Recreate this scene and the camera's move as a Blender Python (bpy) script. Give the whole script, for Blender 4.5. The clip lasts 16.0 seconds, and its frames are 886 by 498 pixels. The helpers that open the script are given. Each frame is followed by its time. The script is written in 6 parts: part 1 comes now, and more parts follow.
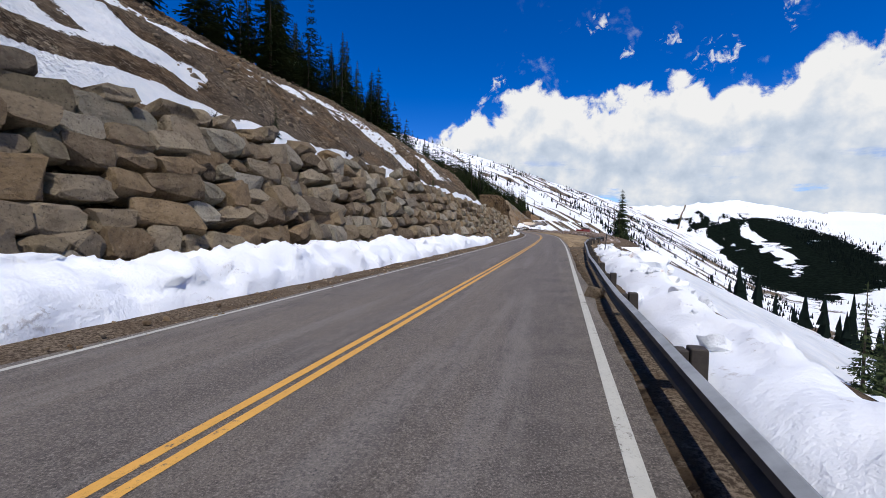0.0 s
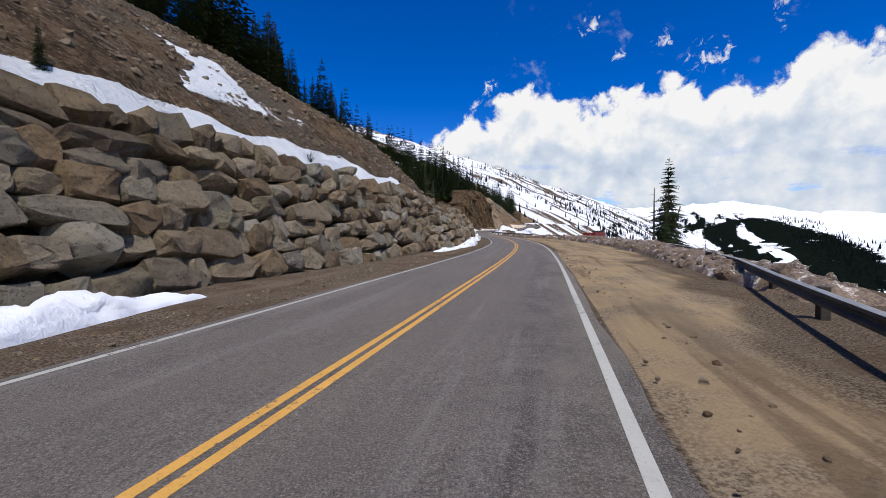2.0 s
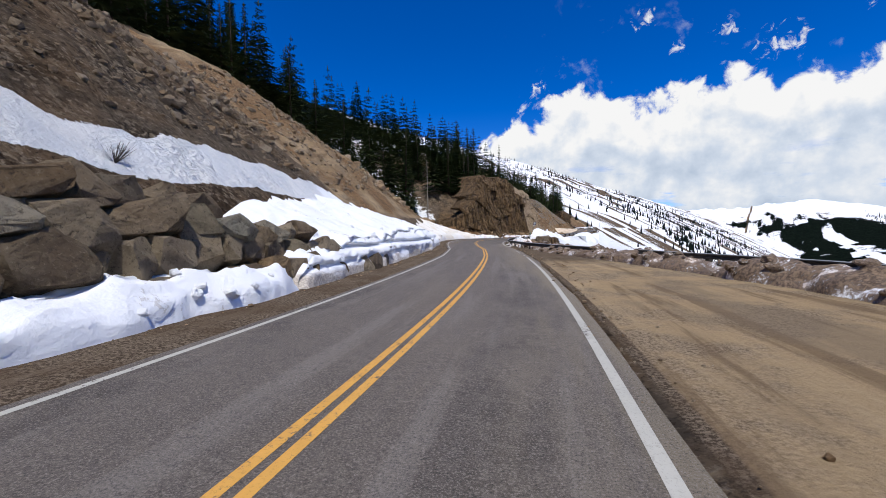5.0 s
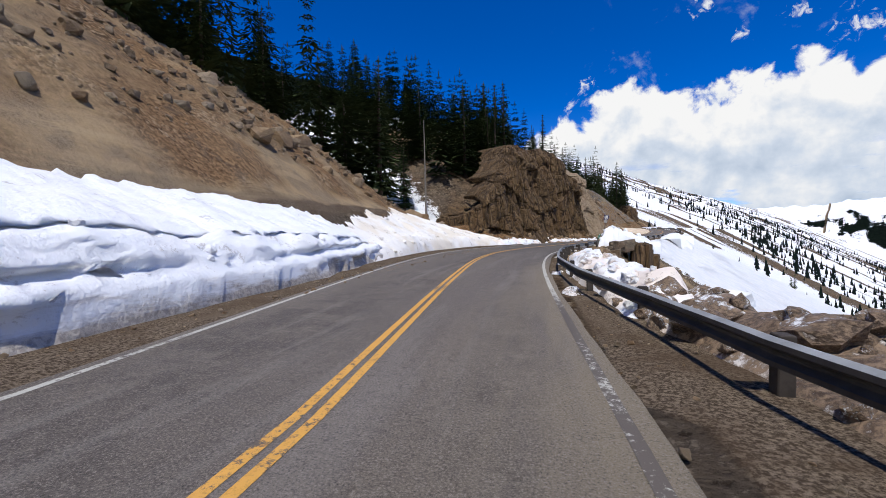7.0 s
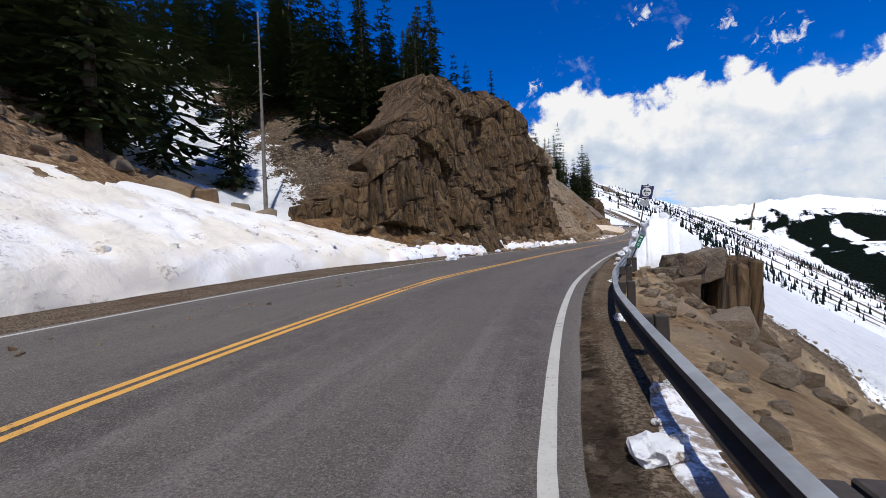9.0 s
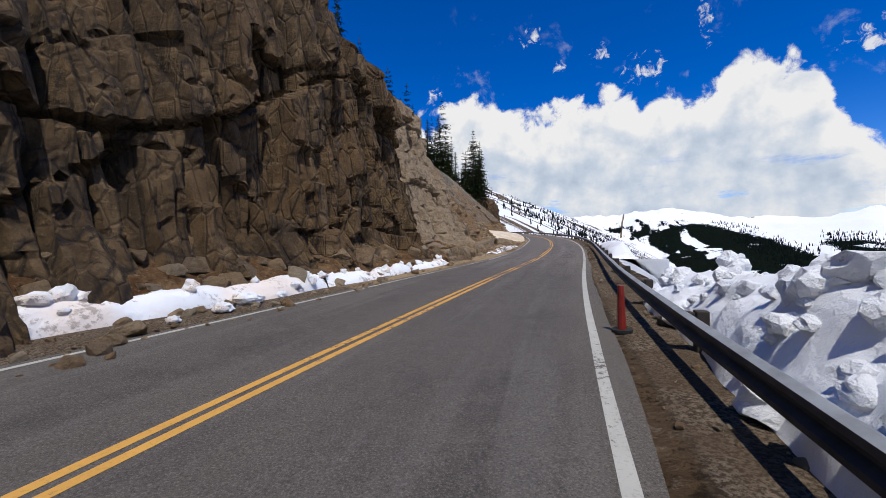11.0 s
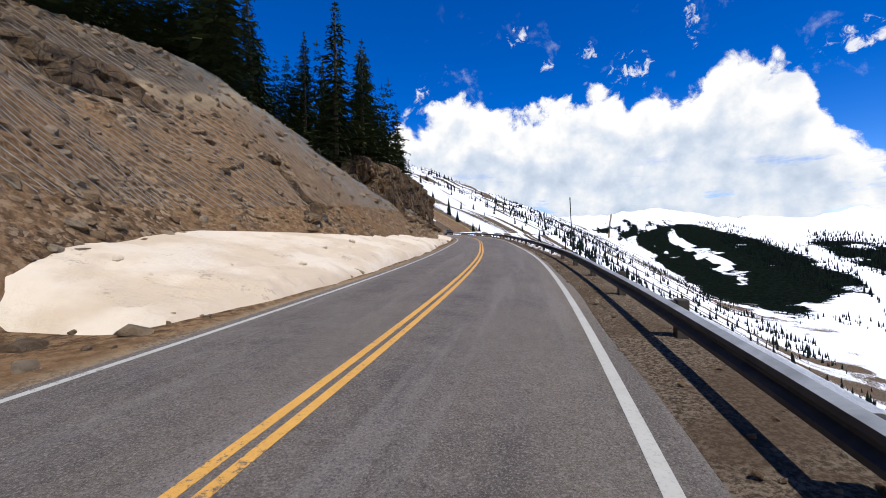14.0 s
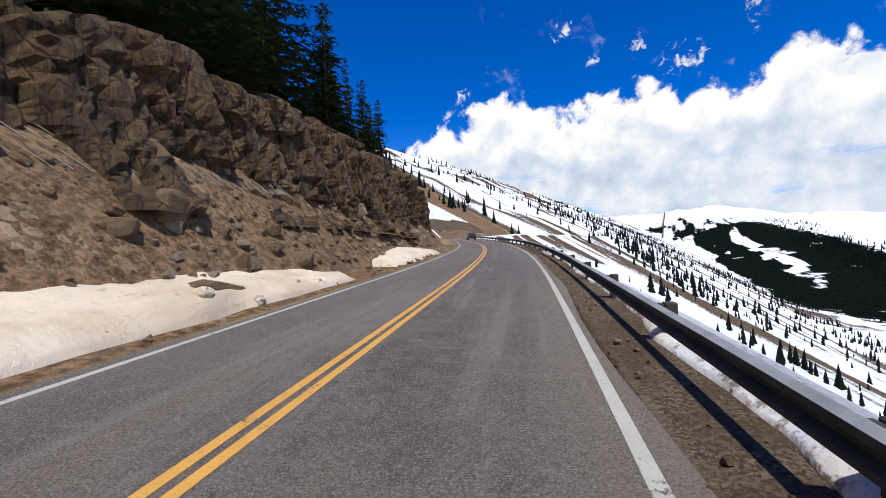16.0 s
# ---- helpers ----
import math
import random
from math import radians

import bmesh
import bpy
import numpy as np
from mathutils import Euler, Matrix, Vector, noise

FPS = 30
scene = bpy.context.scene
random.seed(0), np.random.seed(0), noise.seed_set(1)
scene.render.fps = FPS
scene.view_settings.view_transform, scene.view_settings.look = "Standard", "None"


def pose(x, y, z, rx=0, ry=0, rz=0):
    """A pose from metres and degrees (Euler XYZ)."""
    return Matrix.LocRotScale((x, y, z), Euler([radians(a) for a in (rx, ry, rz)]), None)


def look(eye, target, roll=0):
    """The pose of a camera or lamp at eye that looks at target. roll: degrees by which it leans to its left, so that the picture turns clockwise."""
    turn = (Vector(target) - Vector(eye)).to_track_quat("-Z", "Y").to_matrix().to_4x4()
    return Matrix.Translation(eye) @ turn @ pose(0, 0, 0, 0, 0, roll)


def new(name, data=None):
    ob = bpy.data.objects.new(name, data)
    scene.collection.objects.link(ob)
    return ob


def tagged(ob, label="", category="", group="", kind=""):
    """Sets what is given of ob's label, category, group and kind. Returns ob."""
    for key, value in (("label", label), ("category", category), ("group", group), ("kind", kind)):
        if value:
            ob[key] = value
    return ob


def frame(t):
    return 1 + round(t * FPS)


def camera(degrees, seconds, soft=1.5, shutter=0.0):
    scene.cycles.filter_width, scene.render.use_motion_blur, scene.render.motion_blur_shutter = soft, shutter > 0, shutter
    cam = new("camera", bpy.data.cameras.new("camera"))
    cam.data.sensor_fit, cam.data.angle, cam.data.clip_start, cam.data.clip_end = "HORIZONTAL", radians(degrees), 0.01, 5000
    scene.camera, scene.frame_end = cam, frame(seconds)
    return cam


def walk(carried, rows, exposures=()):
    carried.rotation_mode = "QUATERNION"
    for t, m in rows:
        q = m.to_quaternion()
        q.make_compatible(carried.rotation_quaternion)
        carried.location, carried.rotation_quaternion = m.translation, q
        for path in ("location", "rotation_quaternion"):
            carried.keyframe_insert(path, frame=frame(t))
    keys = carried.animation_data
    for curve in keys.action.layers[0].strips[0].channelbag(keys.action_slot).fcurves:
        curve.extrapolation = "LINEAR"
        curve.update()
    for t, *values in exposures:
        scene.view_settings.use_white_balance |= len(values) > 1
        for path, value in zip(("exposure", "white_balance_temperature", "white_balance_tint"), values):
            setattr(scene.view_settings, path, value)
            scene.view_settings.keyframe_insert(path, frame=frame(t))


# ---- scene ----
cam = camera(92.5, 16.0, soft=0.8)
PATH = [  # seconds, x, y, z, yaw, pitch, roll
    (0.0, 0.00, 0.00, 1.60, -2.06, -2.73, -0.53),
    (0.5, 3.58, 11.49, 1.60, -2.48, -2.54, -0.38),
    (1.0, 7.03, 22.50, 1.61, -2.81, -2.29, -0.05),
    (1.5, 10.31, 33.05, 1.64, -2.94, -2.15, 0.14),
    (2.0, 13.40, 43.16, 1.68, -2.69, -2.03, 0.37),
    (2.5, 16.28, 52.86, 1.74, -2.39, -1.92, 0.42),
    (3.0, 18.94, 62.17, 1.80, -1.81, -1.68, 0.62),
    (3.5, 21.36, 71.11, 1.86, -0.96, -1.49, 0.72),
    (4.0, 23.51, 79.79, 1.93, 0.35, -1.23, 0.87),
    (4.5, 25.38, 88.38, 2.02, 1.97, -1.09, 1.03),
    (5.0, 26.93, 97.15, 2.13, 3.95, -0.99, 1.23),
    (5.5, 28.14, 106.21, 2.27, 5.94, -0.97, 1.39),
    (6.0, 28.99, 115.51, 2.45, 7.73, -0.94, 1.49),
    (6.5, 29.54, 124.82, 2.64, 9.15, -0.71, 1.58),
    (7.0, 29.87, 133.76, 2.82, 10.06, -0.52, 1.51),
    (7.5, 30.12, 142.01, 3.00, 10.07, -0.52, 1.59),
    (8.0, 30.44, 149.52, 3.17, 9.04, -0.39, 1.81),
    (8.5, 30.95, 156.51, 3.34, 6.89, -0.55, 1.86),
    (9.0, 31.79, 163.11, 3.50, 3.77, -0.79, 2.08),
    (9.5, 33.01, 169.42, 3.64, 0.14, -0.90, 2.11),
    (10.0, 34.67, 175.55, 3.77, -3.72, -0.73, 2.20),
    (10.5, 36.77, 181.67, 3.92, -6.92, -0.58, 2.04),
    (11.0, 39.36, 188.04, 4.07, -9.56, -0.53, 1.79),
    (11.5, 42.46, 194.83, 4.22, -11.65, -0.53, 1.52),
    (12.0, 46.05, 202.05, 4.38, -13.05, -0.54, 1.30),
    (12.5, 49.96, 209.57, 4.55, -13.71, -0.54, 1.21),
    (13.0, 53.94, 217.19, 4.77, -13.46, -0.38, 1.21),
    (13.5, 57.74, 224.76, 5.06, -12.23, -0.09, 1.57),
    (14.0, 61.24, 232.20, 5.33, -11.08, -0.57, 1.82),
    (14.5, 64.41, 239.50, 5.60, -9.47, -0.16, 2.04),
    (15.0, 67.24, 246.70, 5.90, -7.98, -0.31, 2.03),
    (15.5, 69.74, 253.80, 6.16, -6.51, -0.52, 2.09),
    (16.0, 71.94, 260.80, 6.43, -5.17, 0.00, 2.53),
]
walk(cam, [(t, pose(x, y, z, 90 + p, r, w)) for t, x, y, z, w, p, r in PATH], exposures=((0.0, -0.08), (1.5, -0.04), (3.0, 0.0), (8.5, 0.0), (9.5, -0.08), (10.2, -0.14), (12.3, 0.0), (13.5, 0.12), (16.0, 0.12)))

# ---------------------------------------------------------------- light
SUN_AZ, SUN_EL = 170.0, 64.0          # degrees right of +y, degrees up
world = bpy.data.worlds.new("sky")
scene.world = world
world.use_nodes = True
wn = world.node_tree.nodes
sky = wn.new("ShaderNodeTexSky")
sky.sky_type, sky.sun_disc = "NISHITA", False
sky.sun_elevation, sky.sun_rotation = radians(SUN_EL), radians(SUN_AZ)
sky.altitude, sky.air_density, sky.dust_density, sky.ozone_density = 3600, 1.0, 0.45, 3.0
deep = wn.new("ShaderNodeHueSaturation")      # thin, dry air at 3600 m
deep.inputs["Hue"].default_value, deep.inputs["Saturation"].default_value, deep.inputs["Value"].default_value = 0.517, 1.42, 2.75
world.node_tree.links.new(sky.outputs[0], deep.inputs["Color"])
world.node_tree.links.new(deep.outputs[0], wn["Background"].inputs[0])
wn["Background"].inputs[1].default_value = 0.060
sun = new("sun", bpy.data.lights.new("sun", "SUN"))
sun.data.energy, sun.data.angle, sun.data.color = 4.05, radians(0.6), (1.0, 0.98, 0.925)
az, el = radians(SUN_AZ), radians(SUN_EL)
sun.matrix_world = look((math.sin(az) * math.cos(el) * 300, math.cos(az) * math.cos(el) * 300, math.sin(el) * 300), (0, 0, 0))
scene.view_settings.exposure = 0.0


# ---------------------------------------------------------------- numbers of the place
def knots(table, smooth=True):
    """Columns of a table of (station, values...) as smooth functions of the station."""
    a = np.array(table, float)

    def at(s, c):
        s = np.asarray(s, float)
        x, y = a[:, 0], a[:, c]
        d = np.gradient(y, x)
        if not smooth:
            return np.interp(s, x, y)
        i = np.clip(np.searchsorted(x, s) - 1, 0, len(x) - 2)
        h = x[i + 1] - x[i]
        v = np.clip((s - x[i]) / h, 0, 1)
        return ((2 * v**3 - 3 * v**2 + 1) * y[i] + (v**3 - 2 * v * v + v) * h * d[i]
                + (3 * v * v - 2 * v**3) * y[i + 1] + (v**3 - v * v) * h * d[i + 1])
    return at


# station along the way, heading to the right of +y in degrees, height, bank
ROAD = knots([
    (-80, 15.5, 0.0, -0.5), (0, 17.24, 0, -0.53), (23.6, 17.37, 0.01, -0.05), (45.2, 16.72, 0.08, 0.37), (65, 15.59, 0.2, 0.62),
    (83.2, 13.17, 0.33, 0.87), (100.9, 8.82, 0.53, 1.23), (119.4, 4.22, 0.85, 1.49), (137.7, 1.75, 1.22, 1.51),
    (153.4, 3.12, 1.57, 1.81), (167.1, 9.03, 1.9, 2.08), (179.9, 17.18, 2.17, 2.2), (193.2, 23.41, 2.47, 1.79),
    (208.7, 27.07, 2.78, 1.3), (225.8, 27.31, 3.17, 1.21), (242.5, 24.45, 3.73, 1.82), (258.2, 20.46, 4.3, 2.03),
    (273.1, 16.6, 4.83, 2.5), (285, 15.8, 5.26, 2.2), (300, 13, 5.8, 1.5), (340, 5.5, 7.2, 0.0), (385, 5, 8.8, 0), (430, 24, 10.4, 0), (480, 34, 12, 0), (560, 34, 12, 0), (1000, 34, 12, 0), (5600, 34, 12, 0)])
STEP = 0.5
ST = np.arange(-80, 5600, STEP)
_h = np.radians(ROAD(ST, 1))
_x = np.concatenate([[0], np.cumsum(np.sin((_h[1:] + _h[:-1]) / 2) * STEP)])
_y = np.concatenate([[0], np.cumsum(np.cos((_h[1:] + _h[:-1]) / 2) * STEP)])
_x -= np.interp(0, ST, _x)
_y -= np.interp(0, ST, _y)


def heading(s):
    return np.radians(ROAD(s, 1))


def spot(s, u, w=0.0):
    """World places for station s, u metres to the right of the way and w above the road."""
    s, u, w = np.broadcast_arrays(np.asarray(s, float), np.asarray(u, float), np.asarray(w, float))
    h = heading(s)
    x0, y0 = np.interp(s, ST, _x), np.interp(s, ST, _y)
    near = np.clip(u, -14, 14)
    z = ROAD(s, 2) - near * np.tan(np.radians(ROAD(s, 3))) + w
    k = np.clip((np.abs(u) - 60) / 240, 0, 1)
    k = k * k * (3 - 2 * k) * np.clip((700 - s) / 300, 0, 1)
    hm = h * (1 - k) + radians(19) * k
    return np.stack([x0 + u * np.cos(hm), y0 - u * np.sin(hm), z], -1)


# left edge line, middle line, right edge line
LINES = knots([(-80, -6.1, -2.66, 0.52), (2, -6.07, -2.64, 0.53), (36, -5.71, -2.46, 0.66), (57, -5.41, -2.27, 0.68), (76, -4.9, -2.0, 0.76), (95, -4.65, -1.86, 0.86),
               (130, -4.64, -1.72, 0.92), (141, -5.09, -1.92, 0.8), (155, -6.7, -3.05, 0.4), (163, -7.6, -3.8, 0.17), (170, -8.2, -4.25, -0.02), (180, -8.1, -4.25, 0.06), (186, -7.5, -3.62, 0.26), (200, -6.1, -2.85, 0.55),
               (219, -4.7, -2.0, 0.78), (230, -4.66, -1.96, 0.79), (245, -4.95, -2.12, 0.72), (275, -4.94, -2.28, 0.73), (5600, -4.94, -2.3, 0.73)], False)


def lattice(x, y, seed):
    """Smooth noise, 0 to 1."""
    xi, yi = np.floor(x).astype(np.int64), np.floor(y).astype(np.int64)
    fx, fy = x - xi, y - yi
    fx, fy = fx * fx * (3 - 2 * fx), fy * fy * (3 - 2 * fy)

    def rnd(a, b):
        n = (a * 374761393 + b * 668265263 + seed * 974634533) & 0xFFFFFFFF
        n = ((n ^ (n >> 13)) * 1274126177) & 0xFFFFFFFF
        return ((n ^ (n >> 16)) & 0xFFFF) / 65535.0
    return (rnd(xi, yi) * (1 - fx) + rnd(xi + 1, yi) * fx) * (1 - fy) + (rnd(xi, yi + 1) * (1 - fx) + rnd(xi + 1, yi + 1) * fx) * fy


def rough(x, y, size, octaves=4, seed=1, ridged=False):
    """Layered noise about 0, from -1 to 1."""
    x, y = np.asarray(x, float), np.asarray(y, float)
    out, amp, total = np.zeros(np.broadcast(x, y).shape), 1.0, 0.0
    for o in range(octaves):
        n = lattice(x / size + 17.3 * o, y / size - 9.1 * o, seed + o) * 2 - 1
        out += amp * ((1 - 2 * np.abs(n)) if ridged else n)
        total += amp
        amp, size = amp * 0.5, size * 0.47
    return out / total


def ramp(x, a, b):
    v = np.clip((np.asarray(x, float) - a) / (b - a), 0, 1)
    return v * v * (3 - 2 * v)

# ---------------------------------------------------------------- materials
class Nodes:
    """Short hand for a node material."""

    def __init__(self, name):
        self.m = bpy.data.materials.new(name)
        self.m.use_nodes = True
        self.t = self.m.node_tree
        self.out = self.t.nodes["Principled BSDF"]
        self.where = self.t.nodes.new("ShaderNodeTexCoord").outputs["Object"]

    def put(self, socket, value):
        if isinstance(value, bpy.types.NodeSocket):
            self.t.links.new(value, socket)
        elif isinstance(value, (tuple, list)) and len(value) == 3 and socket.type == "RGBA":
            socket.default_value = (*value, 1)
        else:
            socket.default_value = value

    def noise(self, scale, detail=5, rough_=0.55, stretch=None, distort=0.0):
        n = self.t.nodes.new("ShaderNodeTexNoise")
        n.inputs["Scale"].default_value, n.inputs["Detail"].default_value = scale, detail
        n.inputs["Roughness"].default_value, n.inputs["Distortion"].default_value = rough_, distort
        self.put(n.inputs["Vector"], self.stretched(stretch) if stretch else self.where)
        return n.outputs["Fac"]

    def cells(self, scale, feature="F1", stretch=None):
        n = self.t.nodes.new("ShaderNodeTexVoronoi")
        n.feature = feature
        n.inputs["Scale"].default_value = scale
        self.put(n.inputs["Vector"], self.stretched(stretch) if stretch else self.where)
        return n.outputs["Distance"]

    def patchwork(self, scale, distort=0.0):
        """A random grey for each cell."""
        n = self.t.nodes.new("ShaderNodeTexVoronoi")
        n.inputs["Scale"].default_value = scale
        warp = self.t.nodes.new("ShaderNodeTexNoise")
        warp.inputs["Scale"].default_value, warp.inputs["Detail"].default_value = scale * 0.9, 4
        self.put(warp.inputs["Vector"], self.where)
        bent = self.t.nodes.new("ShaderNodeVectorMath")
        bent.operation = "MULTIPLY_ADD"
        self.put(bent.inputs[0], warp.outputs["Color"]), self.put(bent.inputs[2], self.where)
        bent.inputs[1].default_value = (distort / scale,) * 3
        self.put(n.inputs["Vector"], bent.outputs[0])
        sep = self.t.nodes.new("ShaderNodeSeparateColor")
        self.put(sep.inputs[0], n.outputs["Color"])
        return sep.outputs[0], n.outputs["Distance"]

    def stretched(self, by):
        n = self.t.nodes.new("ShaderNodeMapping")
        n.inputs["Scale"].default_value = by
        self.put(n.inputs["Vector"], self.where)
        return n.outputs[0]

    def steps(self, fac, *stops):
        n = self.t.nodes.new("ShaderNodeValToRGB")
        e = n.color_ramp.elements
        while len(e) < len(stops):
            e.new(0.5)
        for el_, (p, c) in zip(e, stops):
            el_.position, el_.color = p, (*(c if isinstance(c, tuple) else (c, c, c)), 1)
        self.put(n.inputs[0], fac)
        return n.outputs[0]

    def mix(self, fac, a, b, way="MIX"):
        n = self.t.nodes.new("ShaderNodeMix")
        n.data_type, n.blend_type = "RGBA", way
        self.put(n.inputs[0], fac), self.put(n.inputs[6], a), self.put(n.inputs[7], b)
        return n.outputs[2]

    def calc(self, what, a, b=0.0, c=None):
        n = self.t.nodes.new("ShaderNodeMath")
        n.operation = what
        self.put(n.inputs[0], a), self.put(n.inputs[1], b)
        if c is not None:
            self.put(n.inputs[2], c)
        return n.outputs[0]

    def mapped(self, v, a, b, c=0.0, d=1.0):
        n = self.t.nodes.new("ShaderNodeMapRange")
        n.interpolation_type = "SMOOTHSTEP"
        for i, value in enumerate((v, a, b, c, d)):
            self.put(n.inputs[i], value)
        return n.outputs[0]

    def attr(self, name):
        n = self.t.nodes.new("ShaderNodeAttribute")
        n.attribute_name = name
        return n

    def random(self):
        return self.t.nodes.new("ShaderNodeObjectInfo").outputs["Random"]

    def island(self):
        return self.t.nodes.new("ShaderNodeNewGeometry").outputs["Random Per Island"]

    def hue(self, col, h, s, v):
        n = self.t.nodes.new("ShaderNodeHueSaturation")
        self.put(n.inputs["Hue"], h), self.put(n.inputs["Saturation"], s), self.put(n.inputs["Value"], v), self.put(n.inputs["Color"], col)
        return n.outputs[0]

    def done(self, colour, roughness=0.85, bump=None, depth=0.05, strength=0.6, metallic=0.0, specular=0.3):
        self.put(self.out.inputs["Base Color"], colour)
        self.put(self.out.inputs["Roughness"], roughness)
        self.put(self.out.inputs["Metallic"], metallic)
        self.put(self.out.inputs["Specular IOR Level"], specular)
        if bump is not None:
            b = self.t.nodes.new("ShaderNodeBump")
            b.inputs["Strength"].default_value = strength
            self.put(b.inputs["Distance"], depth)
            self.put(b.inputs["Height"], bump)
            self.put(self.out.inputs["Normal"], b.outputs[0])
        return self.m


def asphalt():
    """Worn chip seal; the lane map gives metres across and along the road."""
    n = Nodes("asphalt")
    lane = n.attr("lane").outputs["Vector"]
    grain, patch, wide = n.noise(48, 6, 0.85), n.noise(0.9, 7, 0.7), n.noise(0.12, 4, 0.6)
    n.where = lane
    streak, track, film = n.noise(1.6, 5, 0.65, (1.0, 0.05, 1.0)), n.noise(0.62, 3, 0.5, (1.0, 0.008, 1.0)), n.noise(0.5, 5, 0.65, (1.0, 0.10, 1.0))
    blotch = n.noise(2.6, 6, 0.7)
    col = n.mix(n.mapped(patch, 0.40, 0.60), (0.062, 0.051, 0.044), (0.112, 0.093, 0.078))
    col = n.mix(n.mapped(blotch, 0.52, 0.66, 0, 0.55), col, (0.165, 0.140, 0.118))
    col = n.mix(n.mapped(blotch, 0.46, 0.34, 0, 0.55), col, (0.042, 0.035, 0.030))
    col = n.mix(n.mapped(track, 0.42, 0.58, 0, 0.75), col, (0.120, 0.100, 0.084))
    col = n.mix(n.mapped(film, 0.48, 0.64, 0, 0.6), col, (0.145, 0.118, 0.092))
    col = n.mix(n.mapped(streak, 0.50, 0.64, 0, 0.55), col, (0.19, 0.168, 0.150))
    speck = n.noise(8.5, 5, 0.8)
    col = n.mix(n.mapped(speck, 0.54, 0.66, 0, 0.5), col, (0.20, 0.172, 0.146))
    col = n.mix(n.mapped(speck, 0.46, 0.36, 0, 0.5), col, (0.040, 0.034, 0.030))
    cross = n.t.nodes.new("ShaderNodeSeparateXYZ")
    n.put(cross.inputs[0], lane)
    dusty = n.calc("MULTIPLY", n.mapped(cross.outputs[0], -1.6, 0.6), n.calc("MULTIPLY", n.mapped(cross.outputs[1], 85, 115), n.mapped(cross.outputs[1], 175, 145)))
    dusty = n.calc("MULTIPLY", n.calc("ADD", dusty, n.calc("MULTIPLY", n.mapped(cross.outputs[0], -0.3, 0.9), 0.5)), n.mapped(film, 0.36, 0.58))
    col = n.mix(n.calc("MULTIPLY", dusty, 0.75), col, (0.19, 0.155, 0.108))
    fresh = n.calc("MULTIPLY", n.mapped(cross.outputs[1], 152, 184), n.mapped(cross.outputs[1], 224, 206))
    col = n.mix(n.calc("MULTIPLY", fresh, 0.42), col, (0.055, 0.050, 0.045))
    chips = n.calc("MULTIPLY", n.calc("SUBTRACT", 1.0, n.calc("MULTIPLY", fresh, 0.4)), n.mapped(grain, 0.50, 0.62), n.mapped(patch, 0.36, 0.60, 0.15, 1.0))
    col = n.mix(chips, col, (0.25, 0.218, 0.188))
    col = n.mix(n.mapped(grain, 0.47, 0.37, 0, 0.85), col, (0.022, 0.026, 0.025))
    return n.done(col, 0.82, grain, 0.014, 0.8)


def paint(name, colour):
    """Road paint, chipped, and dusted over where traffic drags dirt from the turnout."""
    n = Nodes(name)
    wear = n.calc("ADD", n.noise(11, 7, 0.8), n.calc("MULTIPLY", n.noise(0.35, 3), 0.7))
    place = n.t.nodes.new("ShaderNodeSeparateXYZ")
    n.put(place.inputs[0], n.attr("lane").outputs["Vector"])
    across, along = place.outputs[0], place.outputs[1]
    buried = n.calc("MULTIPLY", n.mapped(across, -0.5, 0.2), n.calc("MULTIPLY", n.mapped(along, 122, 134), n.mapped(along, 156, 146)))
    left_run = n.calc("MULTIPLY", n.mapped(along, 200, 215), n.mapped(across, -1.97, -2.03))
    wear = n.calc("ADD", wear, n.calc("ADD", n.calc("MULTIPLY", buried, 0.16), n.calc("MULTIPLY", n.calc("MULTIPLY", left_run, n.mapped(along, 246, 238)), 0.13)))
    col = n.mix(n.noise(3, 4), colour, tuple(c * 0.75 for c in colour))
    col = n.mix(n.mapped(n.noise(26, 5, 0.8), 0.52, 0.64, 0, 0.45), col, tuple(c * 0.5 for c in colour))
    col = n.mix(n.mapped(wear, 0.94, 1.03), col, (0.105, 0.088, 0.074))
    return n.done(col, 0.7, n.noise(70, 4, 0.7), 0.008, 0.4)


